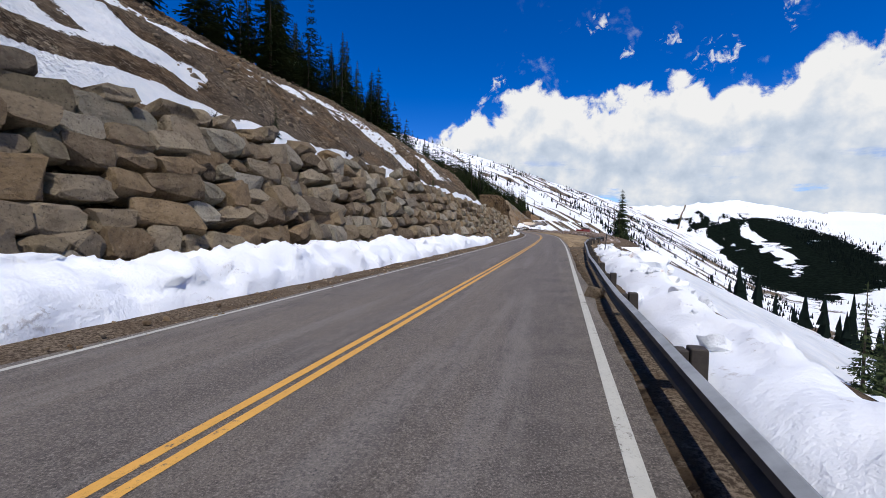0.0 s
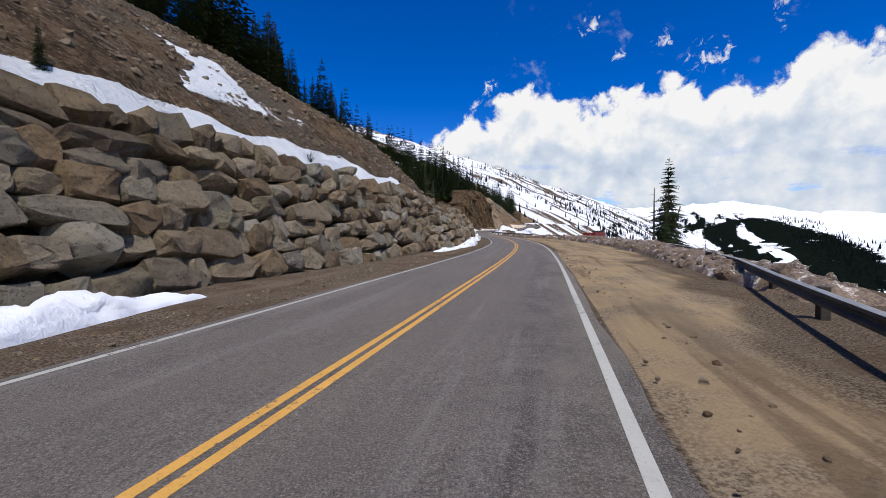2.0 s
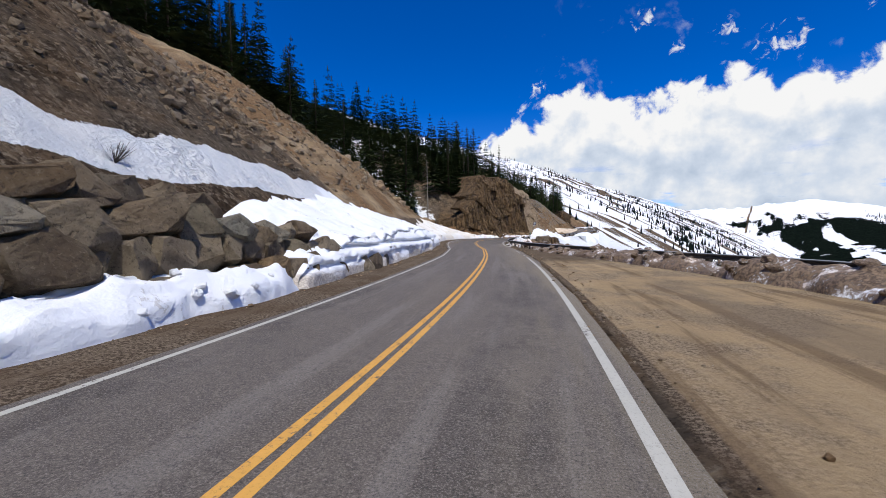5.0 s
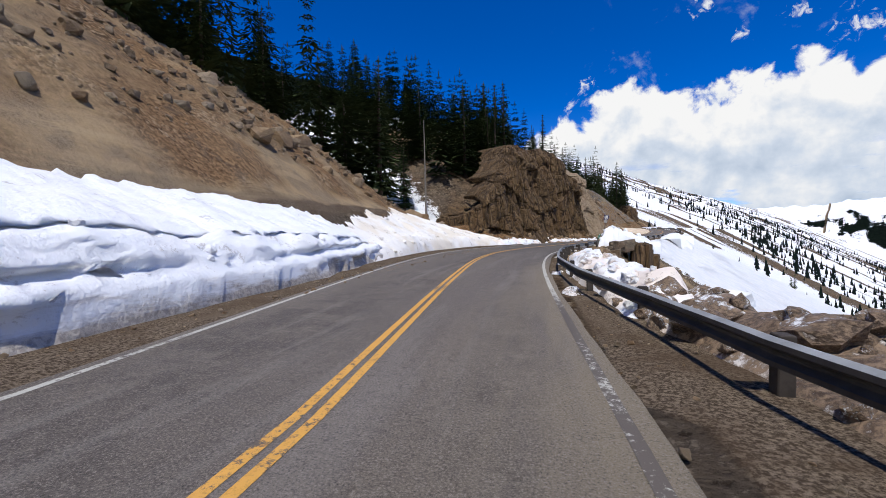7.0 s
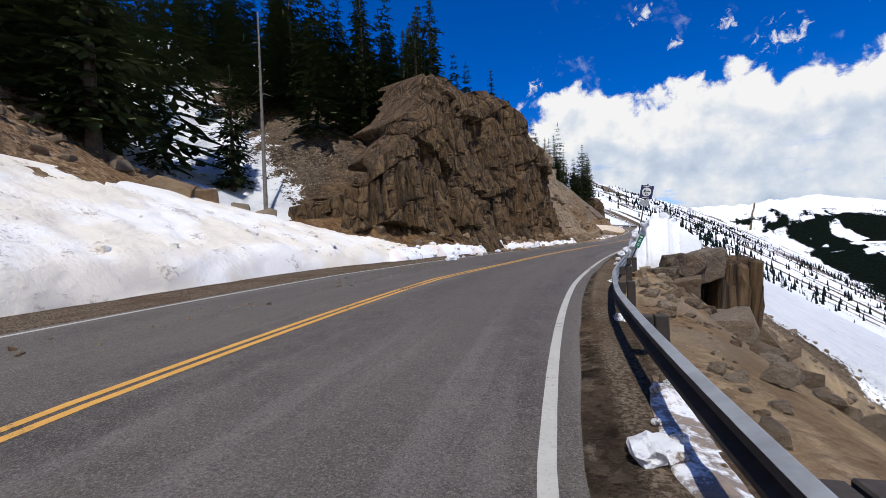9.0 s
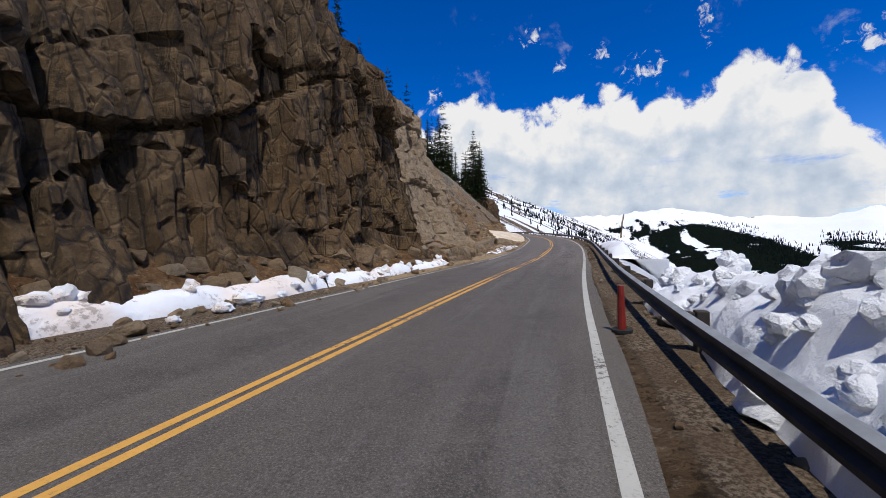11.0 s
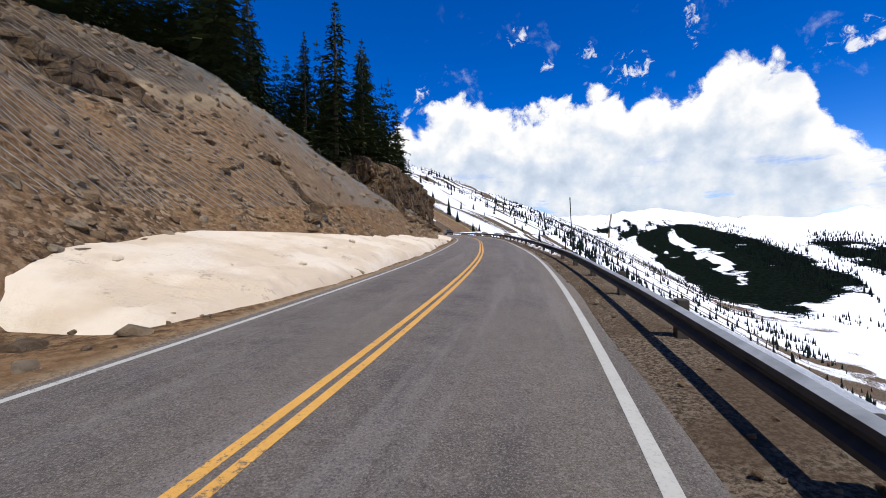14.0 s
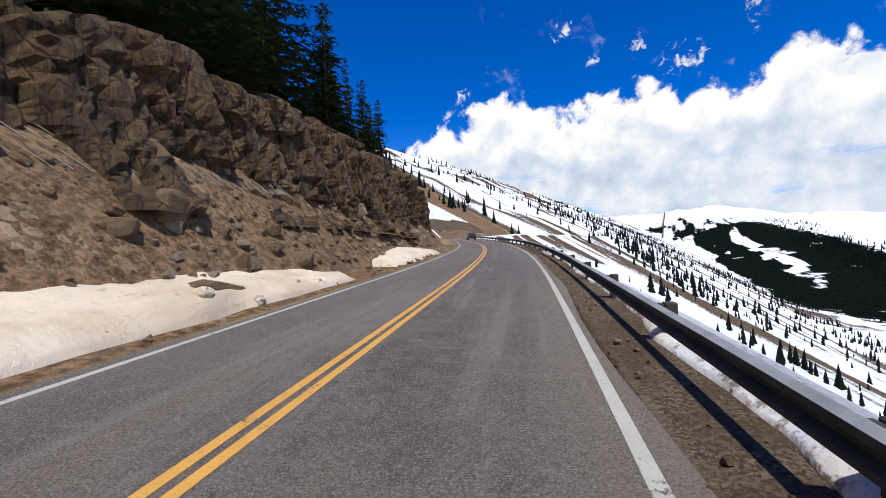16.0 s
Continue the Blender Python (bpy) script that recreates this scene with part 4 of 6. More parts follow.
def stone_wall():
    r = random.Random(11)
    thing = tagged(new("retaining_wall"), "stacked retaining wall of big brown and grey boulders below the slope", "wall", kind="structure")
    rest = []
    w = -0.25
    course = 0
    while w < 8.2:
        hgt = r.uniform(0.5, 0.82) if course else 0.75
        s = 2.0 - r.uniform(0, 1)
        while s < 122:
            k = 1.42 - 0.26 * float(ramp(s, 40, 68))
            wide = r.choice((r.uniform(0.45, 0.75), r.uniform(0.65, 1.0), r.uniform(0.8, 1.15), r.uniform(1.0, 1.6))) * k
            mid = s + wide / 2
            top = float(WALL(mid, 2)) + r.uniform(-0.3, 0.0)
            tall = hgt * r.uniform(0.72, 1.22) * k
            if w * k + tall * 0.95 < top:
                zc = (w + hgt / 2) * k + 0.16 * math.sin(mid * 0.35 + course) + 0.08 * math.sin(mid * 1.3 + 2 * course) + r.uniform(-0.06, 0.06)
                uc = float(WALL(mid, 1)) - 0.5 * zc - 0.12 + r.uniform(-0.24, 0.2)
                m = placed(mid, uc, zc, r.uniform(0.85, 1.15), wide * 0.95, tall * 0.93, r.uniform(-0.3, 0.3), (r.uniform(-0.26, 0.26), -0.3 + r.uniform(-0.22, 0.22)))
                if r.random() < 0.5:
                    m = m @ Euler((0, 0, math.pi)).to_matrix().to_4x4()
                me = r.choice(ROUND if r.random() < 0.2 + 0.6 * float(ramp(mid, 45, 65)) else ROCKS)
                if 68 < mid < 95:
                    ob = new("stone", me)
                    ob.matrix_world = m
                    ob.parent = thing
                else:
                    rest.append((me, m))
            s += wide + 0.02
        w += hgt * 0.93
        course += 1
    tagged(joined("stones", rest, WALL_STONE, thing), kind="stuff")


# ---------------------------------------------------------------- rock faces
def blocks(a, b, wide, tall, seed):
    """Stepped cells, each with its own depth from 0 to 1, and a shadowed seam between them."""
    row = np.floor(b / tall + 0.35 * np.sin(a / wide * 0.7 + seed))
    aa = a / wide + lattice(row * 7.7, row * 0 + 3.1, seed) * 3 + 0.10 * rough(a, b, tall, 2, seed + 3)
    cell = np.floor(aa)
    n = (cell.astype(np.int64) * 374761393 + row.astype(np.int64) * 668265263 + seed * 9746345) & 0xFFFFFFFF
    n = ((n ^ (n >> 13)) * 1274126177) & 0xFFFFFFFF
    val = ((n ^ (n >> 16)) & 0xFFFF) / 65535.0
    f = aa - cell
    seam = np.minimum(f, 1 - f) * wide
    other = ((n >> 7) & 0xFF) / 255.0 - 0.5
    third = ((n >> 15) & 0xFF) / 255.0 - 0.5
    g = b / tall + 0.35 * np.sin(a / wide * 0.7 + seed) - row
    return val + 0.9 * other * (f - 0.5) + 0.7 * third * (g - 0.5), np.minimum(seam, 2.0 * np.minimum(g, 1 - g) * tall)


def rock_face(name, plan, label, seed, step=0.22, material=None, lean=0.3, blockiness=1.0, cap=5.0, tip=0.0, joints=(1.0, 1.0)):
    """A cliff along a plan line of (station, offset, foot height, top height)."""
    a = np.array(plan, float)
    P0 = spot(a[:, 0], a[:, 1])[:, :2]
    length = np.concatenate([[0], np.cumsum(np.hypot(*np.diff(P0, axis=0).T))])
    t = np.arange(0, length[-1], step)
    x, y = np.interp(t, length, P0[:, 0]), np.interp(t, length, P0[:, 1])
    kern = np.ones(9) / 9
    x, y = [np.convolve(np.pad(v, 4, "edge"), kern, "valid") for v in (x, y)]
    tx, ty = np.gradient(x), np.gradient(y)
    q = np.hypot(tx, ty)
    nx, ny = ty / q, -tx / q
    s_of = np.interp(t, length, a[:, 0])
    base_z = ROAD(s_of, 2)
    z0, z1 = np.interp(t, length, a[:, 2]), np.interp(t, length, a[:, 3])
    z1 = z1 + rough(t, t * 0, 3.2, 4, seed) * np.minimum(1.4, z1 * 0.12)
    rows = int(max(z1 - z0) / step) + 2
    v = np.linspace(0, 1, rows)
    Z = z0[:, None] + (z1 - z0)[:, None] * v
    T = np.repeat(t[:, None], rows, 1)
    d = rough(T, Z, 9, 3, seed + 1) * min(1.0, blockiness)
    for wide, tall, amp, k in ((3.1, 5.5, 1.25, 5), (1.35, 2.4, 0.6, 9), (0.6, 0.9, 0.22, 14)):
        val, seam = blocks(T + tip * Z + 0.10 * rough(T, Z, 2.5, 3, seed + k), Z - 0.5 * tip * T + 0.3 * rough(T, Z, 4, 2, seed + k + 1), wide * joints[0], tall * joints[1], seed + k)
        d += blockiness * amp * (val - 0.5) - blockiness * 0.5 * amp * ramp(seam, 0.14 * wide * joints[0], 0.0)
    d += rough(T, Z, 0.9, 3, seed + 20) * 0.12
    d -= lean * (Z - z0[:, None]) + 1.6 * ramp(v, 0.86, 1.0)[None, :] * 1.0
    d += 0.9 * ramp(v, 0.16, 0.0)[None, :]
    P = np.stack([x[:, None] + nx[:, None] * d, y[:, None] + ny[:, None] * d, Z + base_z[:, None]], -1)
    back = P[:, -1:].copy()
    back[..., 0] -= nx[:, None] * cap
    back[..., 1] -= ny[:, None] * cap
    back[..., 2] += 0.2
    P = np.concatenate([P, back], 1)
    ob = grid_mesh(name, P, material or CLIFF, flip=False, smooth=False)
    return tagged(ob, label, "rock face", kind="structure")


# ---------------------------------------------------------------- snow banks
def chunk_mesh(seed, material):
    bm = bmesh.new()
    bmesh.ops.create_icosphere(bm, subdivisions=2, radius=0.5)
    for v in bm.verts:
        v.co *= 1 + 0.5 * noise.fractal(v.co * 2.6 + Vector((seed * 3.7, 0, 0)), 1.0, 2.0, 3)
    me = bpy.data.meshes.new("chunk")
    bm.to_mesh(me)
    bm.free()
    me.materials.append(material)
    return me


def earth(name):
    n = Nodes(name)
    mid, fine = n.noise(1.3, 7, 0.7), n.noise(7, 8, 0.75)
    col = n.mix(n.mapped(mid, 0.4, 0.62), (0.12, 0.065, 0.032), (0.24, 0.145, 0.075))
    col = n.mix(n.mapped(fine, 0.54, 0.66, 0, 0.7), col, (0.34, 0.24, 0.15))
    col = n.mix(n.mapped(fine, 0.46, 0.36, 0, 0.8), col, (0.055, 0.034, 0.02))
    return n.done(col, 0.95, n.calc("ADD", mid, n.calc("MULTIPLY", fine, 0.6)), 0.3, 1.0, specular=0.0)


RUSTY_EARTH = earth("rusty_earth")
CHUNKS = {m.name: [chunk_mesh(i, m) for i in range(6)] for m in (SNOW, OLD_SNOW, PLOUGHED_SNOW, DIRTY_SNOW, GRITTY_SNOW, MUDDY_SNOW, CREAM_SNOW)}
CHUNKS[RUSTY_EARTH.name] = SCREE
CHUNKS[PLOUGHED_SNOW.name] = CHUNKS[SNOW.name]


def snow_bank(label, plan, seed, material, lump=0.25, step=0.2, cols=34, cut=0.0, category="snow bank", chunks=0, size=(0.15, 0.5), summit=0.30, sheer=0.0):
    """A heap of ploughed snow along the road: rows of (station, near edge, far edge, height, height at the far edge)."""
    a = np.array(plan, float)
    s = np.arange(a[0, 0], a[-1, 0] + 0.01, step)
    near, far, top, back = [np.interp(s, a[:, 0], a[:, c]) for c in (1, 2, 3, 4)]
    if a[0, 2] > a[0, 1] and not sheer:
        back = np.array([ground_w(si, fi) - 0.15 for si, fi in zip(s, far)])
    near = near + np.sign(near - far) * rough(s, s * 0, 2.2, 3, seed) * 0.22
    top = top * (1 + 0.25 * rough(s, s * 0 + 5, 3.0, 3, seed + 1))
    peak = summit if cut == 0 else 0.12
    v = np.linspace(0, 1, cols) if cut == 0 else np.concatenate([np.linspace(0, peak, cols // 2), np.linspace(peak, 1, cols - cols // 2 + 1)[1:]])
    rise = np.where(v < peak, np.sin(np.clip(v / peak, 0, 1) * np.pi / 2) ** (0.8 if cut == 0 else 0.45), 1.0)
    fall = np.clip((v - peak) / (1 - peak), 0, 1)
    S = np.repeat(s[:, None], cols, 1)
    U = near[:, None] + (far - near)[:, None] * v
    S = S + sheer * (U - near[:, None])
    W = np.where(fall > 0, top[:, None] * (1 - fall) + back[:, None] * fall, top[:, None] * rise)
    p = spot(S, U)
    body = np.minimum(1, W / 0.25) * np.minimum(1, (1 - v)[None, :] * 6)
    W = W + body * lump * (rough(p[..., 0] + W, p[..., 1], 1.6, 4, seed + 2) + 0.7 * rough(p[..., 0], p[..., 1] + W, 0.7, 3, seed + 3, True))
    U = U + np.sign(far - near)[:, None] * body * lump * 0.8 * rough(S, W * 2.5, 0.8, 3, seed + 4) * (v < peak * 1.5)
    if cut:
        face = (v < peak)[None, :] * np.ones_like(W)
        layer = W + 0.12 * rough(s, s * 0, 7, 2, seed + 6)[:, None]
        groove = ramp(np.abs(layer - 0.95), 0.13, 0.05) + 0.7 * ramp(np.abs(layer - 0.45), 0.12, 0.04)
        U = U + np.sign(far - near)[:, None] * face * (0.55 * groove * (0.6 + 0.4 * rough(S, W, 3, 2, seed + 7)) + 0.25 * (W > 0.95))
    if a[0, 2] < a[0, 1]:
        W = np.maximum(W, -0.05)
    W[0], W[-1] = np.minimum(W[0], -0.15), np.minimum(W[-1], -0.15)
    W[:, 0] = -0.08
    if sheer:
        W[0], W[:, -1] = -0.3, -2.0
        ends = np.minimum(1, np.minimum(s - s[0] + 0.8, s[-1] - s) / 0.8)[:, None] ** 0.5
    else:
        ends = np.minimum(1, np.minimum(s - s[0], s[-1] - s) / 0.8)[:, None] ** 0.5
    W = W * ends - 0.1 * (1 - ends)
    ob = grid_mesh(category.replace(" ", "_"), spot(S, U, W), material, flip=bool(np.mean(far - near) > 0))
    ob.data.attributes.new("rise", "FLOAT", "POINT").data.foreach_set("value", W.reshape(-1).astype(np.float32))
    r = random.Random(seed * 13)
    P = spot(S, U, W)
    for _ in range(chunks):
        i, j = r.randrange(3, len(s) - 3), int(cols * (0.04 + 0.6 * r.random() ** 1.3))
        k = size[0] + (size[1] - size[0]) * r.random() ** 2
        piece = new("chunk" if "snow" in category else "stone", r.choice(CHUNKS[material.name]))
        piece.matrix_world = Matrix.Translation(Vector(P[i, j].tolist()) + Vector((0, 0, 0.12 * k))) @ Euler((r.uniform(-0.5, 0.5), r.uniform(-0.5, 0.5), r.uniform(0, 6.28))).to_matrix().to_4x4() @ Matrix.Diagonal((k * r.uniform(0.8, 1.3), k * r.uniform(0.8, 1.3), k * r.uniform(0.6, 1.0), 1))
        piece.parent = ob
    return tagged(ob, label, category)


# ---------------------------------------------------------------- spruces
def spruce_meshes(seed, tall, whorls, detail, lean=0.0, gaps=0.15, spread=0.17):
    """Trunk and crown of one spruce: whorls of drooping boughs, each a spray of small blades."""
    r = random.Random(seed)
    V, F = [], []

    def blade(a, b, width, up):
        d = b - a
        side = d.cross(up)
        if side.length < 1e-6:
            return
        side = side.normalized() * width
        k = len(V)
        V.extend([a, a + d * 0.55 + side, b, a + d * 0.55 - side])
        F.append((k, k + 1, k + 2, k + 3))
    for i in range(whorls):
        f = (i + r.uniform(-0.3, 0.3)) / whorls
        f = min(max(f, 0.0), 0.99)
        z = tall * (0.07 + 0.92 * f)
        reach = tall * spread * (1 - f) ** 0.8 * r.uniform(0.65, 1.12) + 0.10
        boughs = r.randint(5, 8) if f < 0.85 else 4
        turn = r.uniform(0, 6.28)
        for b in range(boughs):
            if r.random() < gaps:
                continue
            ang = turn + b * 6.283 / boughs + r.uniform(-0.3, 0.3)
            ln = reach * r.uniform(0.6, 1.15)
            out = Vector((math.cos(ang), math.sin(ang), 0))
            root = Vector((0, 0, z))
            droop = -0.30 * ln * (1 - 0.6 * f) + (0.25 * ln if f > 0.8 else 0)
            tip = root + out * ln + Vector((0, 0, droop))
            side = Vector((-out.y, out.x, 0))
            n = max(2, int(detail * (0.5 + ln / (tall * spread))))
            blade(root, tip, 0.09 * ln + 0.03, Vector((0, 0, 1)))
            for k in range(n):
                g = (k + 0.6) / n
                p = root.lerp(tip, g) + Vector((0, 0, -0.05 * ln * g))
                w = ln * 0.34 * (1.15 - g) + 0.10
                for sg in (-1, 1):
                    q = p + side * sg * w * r.uniform(0.6, 1.1) + out * w * r.uniform(0.3, 0.8) + Vector((0, 0, -w * r.uniform(0.1, 0.5)))
                    blade(p, q, w * r.uniform(0.22, 0.34), Vector((0, 0, 1)) + side * sg * 0.4)
                if detail > 2:
                    q = p + out * w * 0.4 + Vector((0, 0, -w * r.uniform(0.4, 0.9)))
                    blade(p, q, w * 0.25, out)
    top = Vector((0, 0, tall))
    blade(top - Vector((0, 0, 0.10 * tall)), top, 0.07, Vector((1, 0, 0)))
    blade(top - Vector((0, 0, 0.10 * tall)), top, 0.07, Vector((0, 1, 0)))
    crown = bpy.data.meshes.new("crown")
    crown.from_pydata([tuple(v) for v in V], [], F)
    crown.materials.append(NEEDLE)
    T, TF = [], []
    rings, sides = 7, 7
    for i in range(rings):
        f = i / (rings - 1)
        rad = tall * 0.016 * (1 - f) ** 0.8 + 0.012
        if i == 0:
            rad *= 1.35
        for k in range(sides):
            ang = k * 6.283 / sides
            T.append((rad * math.cos(ang) + 0.02 * math.sin(i * 2.1), rad * math.sin(ang), -0.3 + (tall * 0.97 + 0.3) * f))
    for i in range(rings - 1):
        for k in range(sides):
            a, b = i * sides + k, i * sides + (k + 1) % sides
            TF.append((a, b, b + sides, a + sides))
    trunk = bpy.data.meshes.new("trunk")
    trunk.from_pydata(T, [], TF)
    trunk.materials.append(BARK)
    return trunk, crown


def spruce(meshes, m, label, group=""):
    root = new("spruce_tree")
    root.matrix_world = m
    for name, me in zip(("trunk", "crown"), meshes):
        ob = new(name, me)
        ob.parent = root
    return tagged(root, label, "tree", group)


# ---------------------------------------------------------------- guard rail


def beam(s0, s1, parent):
    """One panel of W-shaped rail, bent to the road."""
    prof = [(0.0, 0.0), (0.075, 0.03), (0.08, 0.085), (0.01, 0.13), (0.0, 0.155), (0.01, 0.18), (0.08, 0.225), (0.075, 0.28), (0.0, 0.31)]
    s = np.linspace(s0, s1 + 0.12, 9)
    rows = []
    for back in (0.0, 0.012):
        for d, h in (prof if not back else prof[::-1]):
            rows.append((-d + back, 0.36 + 0.9 * h))
    rows.append(rows[0])
    U = np.stack([RAIL(s, 1) + d for d, _ in rows], 1)
    W = np.stack([0 * s + h for _, h in rows], 1)
    dip = 0.02 * rough(s, s * 0, 5, 2, 90) + RAIL(s, 2)
    P = spot(np.repeat(s[:, None], len(rows), 1), U, W + dip[:, None])
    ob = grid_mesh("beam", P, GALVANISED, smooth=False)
    # road-facing folds take the darkened steel as painted shade; top lip stays galvanised
    ob.data.materials.append(SHADED_STEEL)
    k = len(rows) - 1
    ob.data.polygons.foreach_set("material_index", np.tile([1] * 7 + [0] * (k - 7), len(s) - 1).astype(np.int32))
    ob.parent = parent
    return ob


def box_mesh(name, x, y, z0, z1, material, bevel=0.012):
    bm = bmesh.new()
    bmesh.ops.create_cube(bm, size=1)
    for v in bm.verts:
        v.co = Vector((v.co.x * x, v.co.y * y, z0 + (v.co.z + 0.5) * (z1 - z0)))
    bmesh.ops.bevel(bm, geom=bm.edges[:], offset=bevel, segments=1, affect="EDGES")
    me = bpy.data.meshes.new(name)
    bm.to_mesh(me)
    bm.free()
    me.materials.append(material)
    return me


def guard_rail(s0, s1, label):
    r = random.Random(int(s0) + 500)
    thing = tagged(new("guardrail"), label, "guardrail")
    post, block = box_mesh("post", 0.16, 0.18, -0.9, 0.60, POST_WOOD), box_mesh("blockout", 0.16, 0.17, 0.34, 0.58, POST_WOOD)
    s = s0
    while s < s1 - 0.1:
        beam(s, min(s + 3.81, s1), thing)
        u = float(RAIL(s, 1))
        lean = (r.uniform(-0.02, 0.02), r.uniform(-0.02, 0.03))
        for me, off in ((post, 0.275), (block, 0.1)):
            ob = new(me.name, me)
            ob.matrix_world = placed(s, u + off, float(RAIL(s, 2)), tilt=lean)
            ob.parent = thing
        s += 3.81
    return thing

# ================================================================ the things along the way
stone_wall()

# rock outcrop at the bend, then the cliff that follows it
rock_face("rock_outcrop", [(196, -27, 4, 8), (191, -22, 2, 5), (188.5, -17.5, 0.5, 4.5), (189.5, -13.5, 0, 6.5), (192, -11.4, 0, 10), (196, -9.9, 0, 13.6), (200, -9.0, 0, 15.8), (206, -8.2, 0, 15.6), (211, -7.8, 0, 13.6), (217, -7.8, 0, 11.5)],
          "tall brown fractured rock outcrop beside the bend", 7, step=0.15, lean=0.18, blockiness=1.3, material=OUTCROP, joints=(0.8, 1.25))
rock_face("rock_cliff", [(216, -9.6, 0, 13), (220, -8.9, 0, 14), (225, -9.0, 0, 14), (230, -9.4, 0, 13), (234, -10.2, 0, 11.5), (238, -11.4, 0.5, 9.5), (241, -13, 1.5, 8.5)],
          "brown jointed rock cliff over the road", 23, step=0.15, lean=0.34, blockiness=1.0, tip=-0.35)
rock_face("rock_cliff", [(276, -12.6, 4.5, 8.0), (280, -10.4, 2.6, 8.6), (286, -9.3, 2.2, 8.6), (293, -8.9, 2.0, 8.3), (300, -8.6, 1.6, 8.0), (310, -8.2, 1.0, 7.8), (322, -8.2, 0.8, 7.4), (333, -9.2, 0.5, 6)],
          "dark rock cliff under spruces", 41, lean=0.16, blockiness=0.95, material=OUTCROP, tip=0.3)
rock_face("rock_rib", [(237, -11.6, 0.5, 6.5), (240.5, -10.5, 0, 8.0), (244.5, -9.5, 0, 8.8), (249, -10.0, 0, 9.3), (253, -11.6, 1, 11), (258, -11.6, 1.2, 11), (262, -10.8, 2, 9), (264, -10.6, 3, 6)],
          "dark bedrock rib under wire netting", 47, lean=0.82, blockiness=0.75, material=OUTCROP, tip=0.3)
# ploughed snow on the uphill side
snow_bank("white ploughed snow bank against the foot of the boulder wall", [(-6, -7.2, -11.0, 0.85, 0.5), (4, -7.3, -11.0, 0.98, 0.55), (12, -7.1, -11.0, 0.92, 0.55), (24, -7.1, -10.8, 0.9, 0.5), (33, -7.2, -10.3, 0.8, 0.4), (42, -6.8, -9.4, 0.6, 0.3), (50, -7.4, -9.1, 0.35, 0.1), (54, -8.0, -9.0, 0.12, 0.04)], 3, SNOW, 0.34)
snow_bank("thin strip of old snow at the foot of the boulder wall", [(75.5, -7.1, -7.9, 0.08, 0.04), (78, -6.8, -7.7, 0.22, 0.08), (81.8, -6.6, -7.5, 0.1, 0.04)], 32, SNOW, 0.2, chunks=8, size=(0.1, 0.3))
snow_bank("lumpy snow strip at the foot of the boulder wall", [(82.8, -6.55, -7.4, 0.1, 0.05), (85, -6.35, -7.35, 0.26, 0.12), (88, -6.1, -7.3, 0.36, 0.2), (91, -6.2, -7.3, 0.42, 0.25), (92.2, -6.4, -7.3, 0.25, 0.15)], 33, SNOW, 0.32, chunks=12, size=(0.15, 0.45))
snow_bank("lumpy snow strip at the foot of the boulder wall", [(92.8, -6.35, -7.3, 0.3, 0.2), (95, -6.4, -7.3, 0.4, 0.25), (99, -6.5, -7.3, 0.3, 0.1)], 34, SNOW, 0.32, chunks=10, size=(0.15, 0.4))
snow_bank("rounded snow patch at the foot of the boulder wall", [(103, -6.2, -7.4, 0.4, 0.1), (107, -6.2, -8.0, 0.8, 0.5), (112, -6.2, -8.0, 0.5, 0.2)], 35, SNOW, 0.3, chunks=12, size=(0.15, 0.45))
snow_bank("deep white snow bank cut upright by the plough", [(112, -6.3, -9.5, 0.6, 1.6), (120, -6.4, -12.5, 1.2, 3.6), (130, -6.5, -14.5, 1.6, 4.6), (142, -6.7, -16.0, 1.7, 4.7), (152, -7.4, -16.5, 1.6, 4.4), (158, -8.4, -17.0, 1.4, 4.7), (162, -9.4, -17.2, 0.9, 4.8), (164, -10.2, -17.2, 0.5, 4.8)], 5, PLOUGHED_SNOW, 0.22, 0.25, 52, 1.0, chunks=30, size=(0.1, 0.4))
snow_bank("broad bank of old yellowish snow running up into the gully", [(156, -8.3, -16.0, 0.5, 4.0), (160, -8.9, -17.2, 0.9, 4.9), (168, -9.7, -17.2, 1.2, 4.9), (175, -10.3, -17.4, 1.3, 4.4), (181, -10.4, -17.6, 1.1, 3.6), (187, -9.6, -17.4, 0.7, 2.4), (191, -9.3, -14.0, 0.3, 0.9)], 6, OLD_SNOW, 0.2, 0.2, 48, chunks=40, size=(0.08, 0.35), summit=0.16)
snow_bank("low dirty snow along the foot of the rock outcrop", [(186, -9.3, -12.0, 0.5, 0.4), (193, -8.6, -11.4, 0.6, 0.5), (200, -7.5, -9.2, 0.4, 0.2), (208, -6.5, -8.2, 0.3, 0.1), (216, -6.2, -7.6, 0.2, 0.0)], 8, DIRTY_SNOW, 0.16, chunks=70, size=(0.12, 0.45))
snow_bank("cream-coloured old snow bank under the netted slope", [(247.5, -6.2, -9.0, 0.2, 0.5), (250, -5.8, -10.6, 0.5, 1.3), (256, -5.5, -11.6, 0.75, 1.5), (262, -5.5, -10.0, 0.65, 1.3), (268, -5.6, -9.0, 0.55, 1.1), (275, -5.7, -8.6, 0.5, 0.9), (282, -5.8, -8.0, 0.4, 0.7), (287, -5.6, -7.4, 0.2, 0.2)], 9, CREAM_SNOW, 0.14, chunks=14, size=(0.08, 0.3))
snow_bank("ragged strip of old gritty snow under the rubble", [(225, -5.5, -6.3, 0.08, 0.1), (229, -5.45, -6.3, 0.2, 0.16), (233, -5.4, -6.2, 0.17, 0.14), (238, -5.5, -6.1, 0.05, 0.05)], 29, GRITTY_SNOW, 0.34, 0.12, 24, chunks=30, size=(0.08, 0.3))
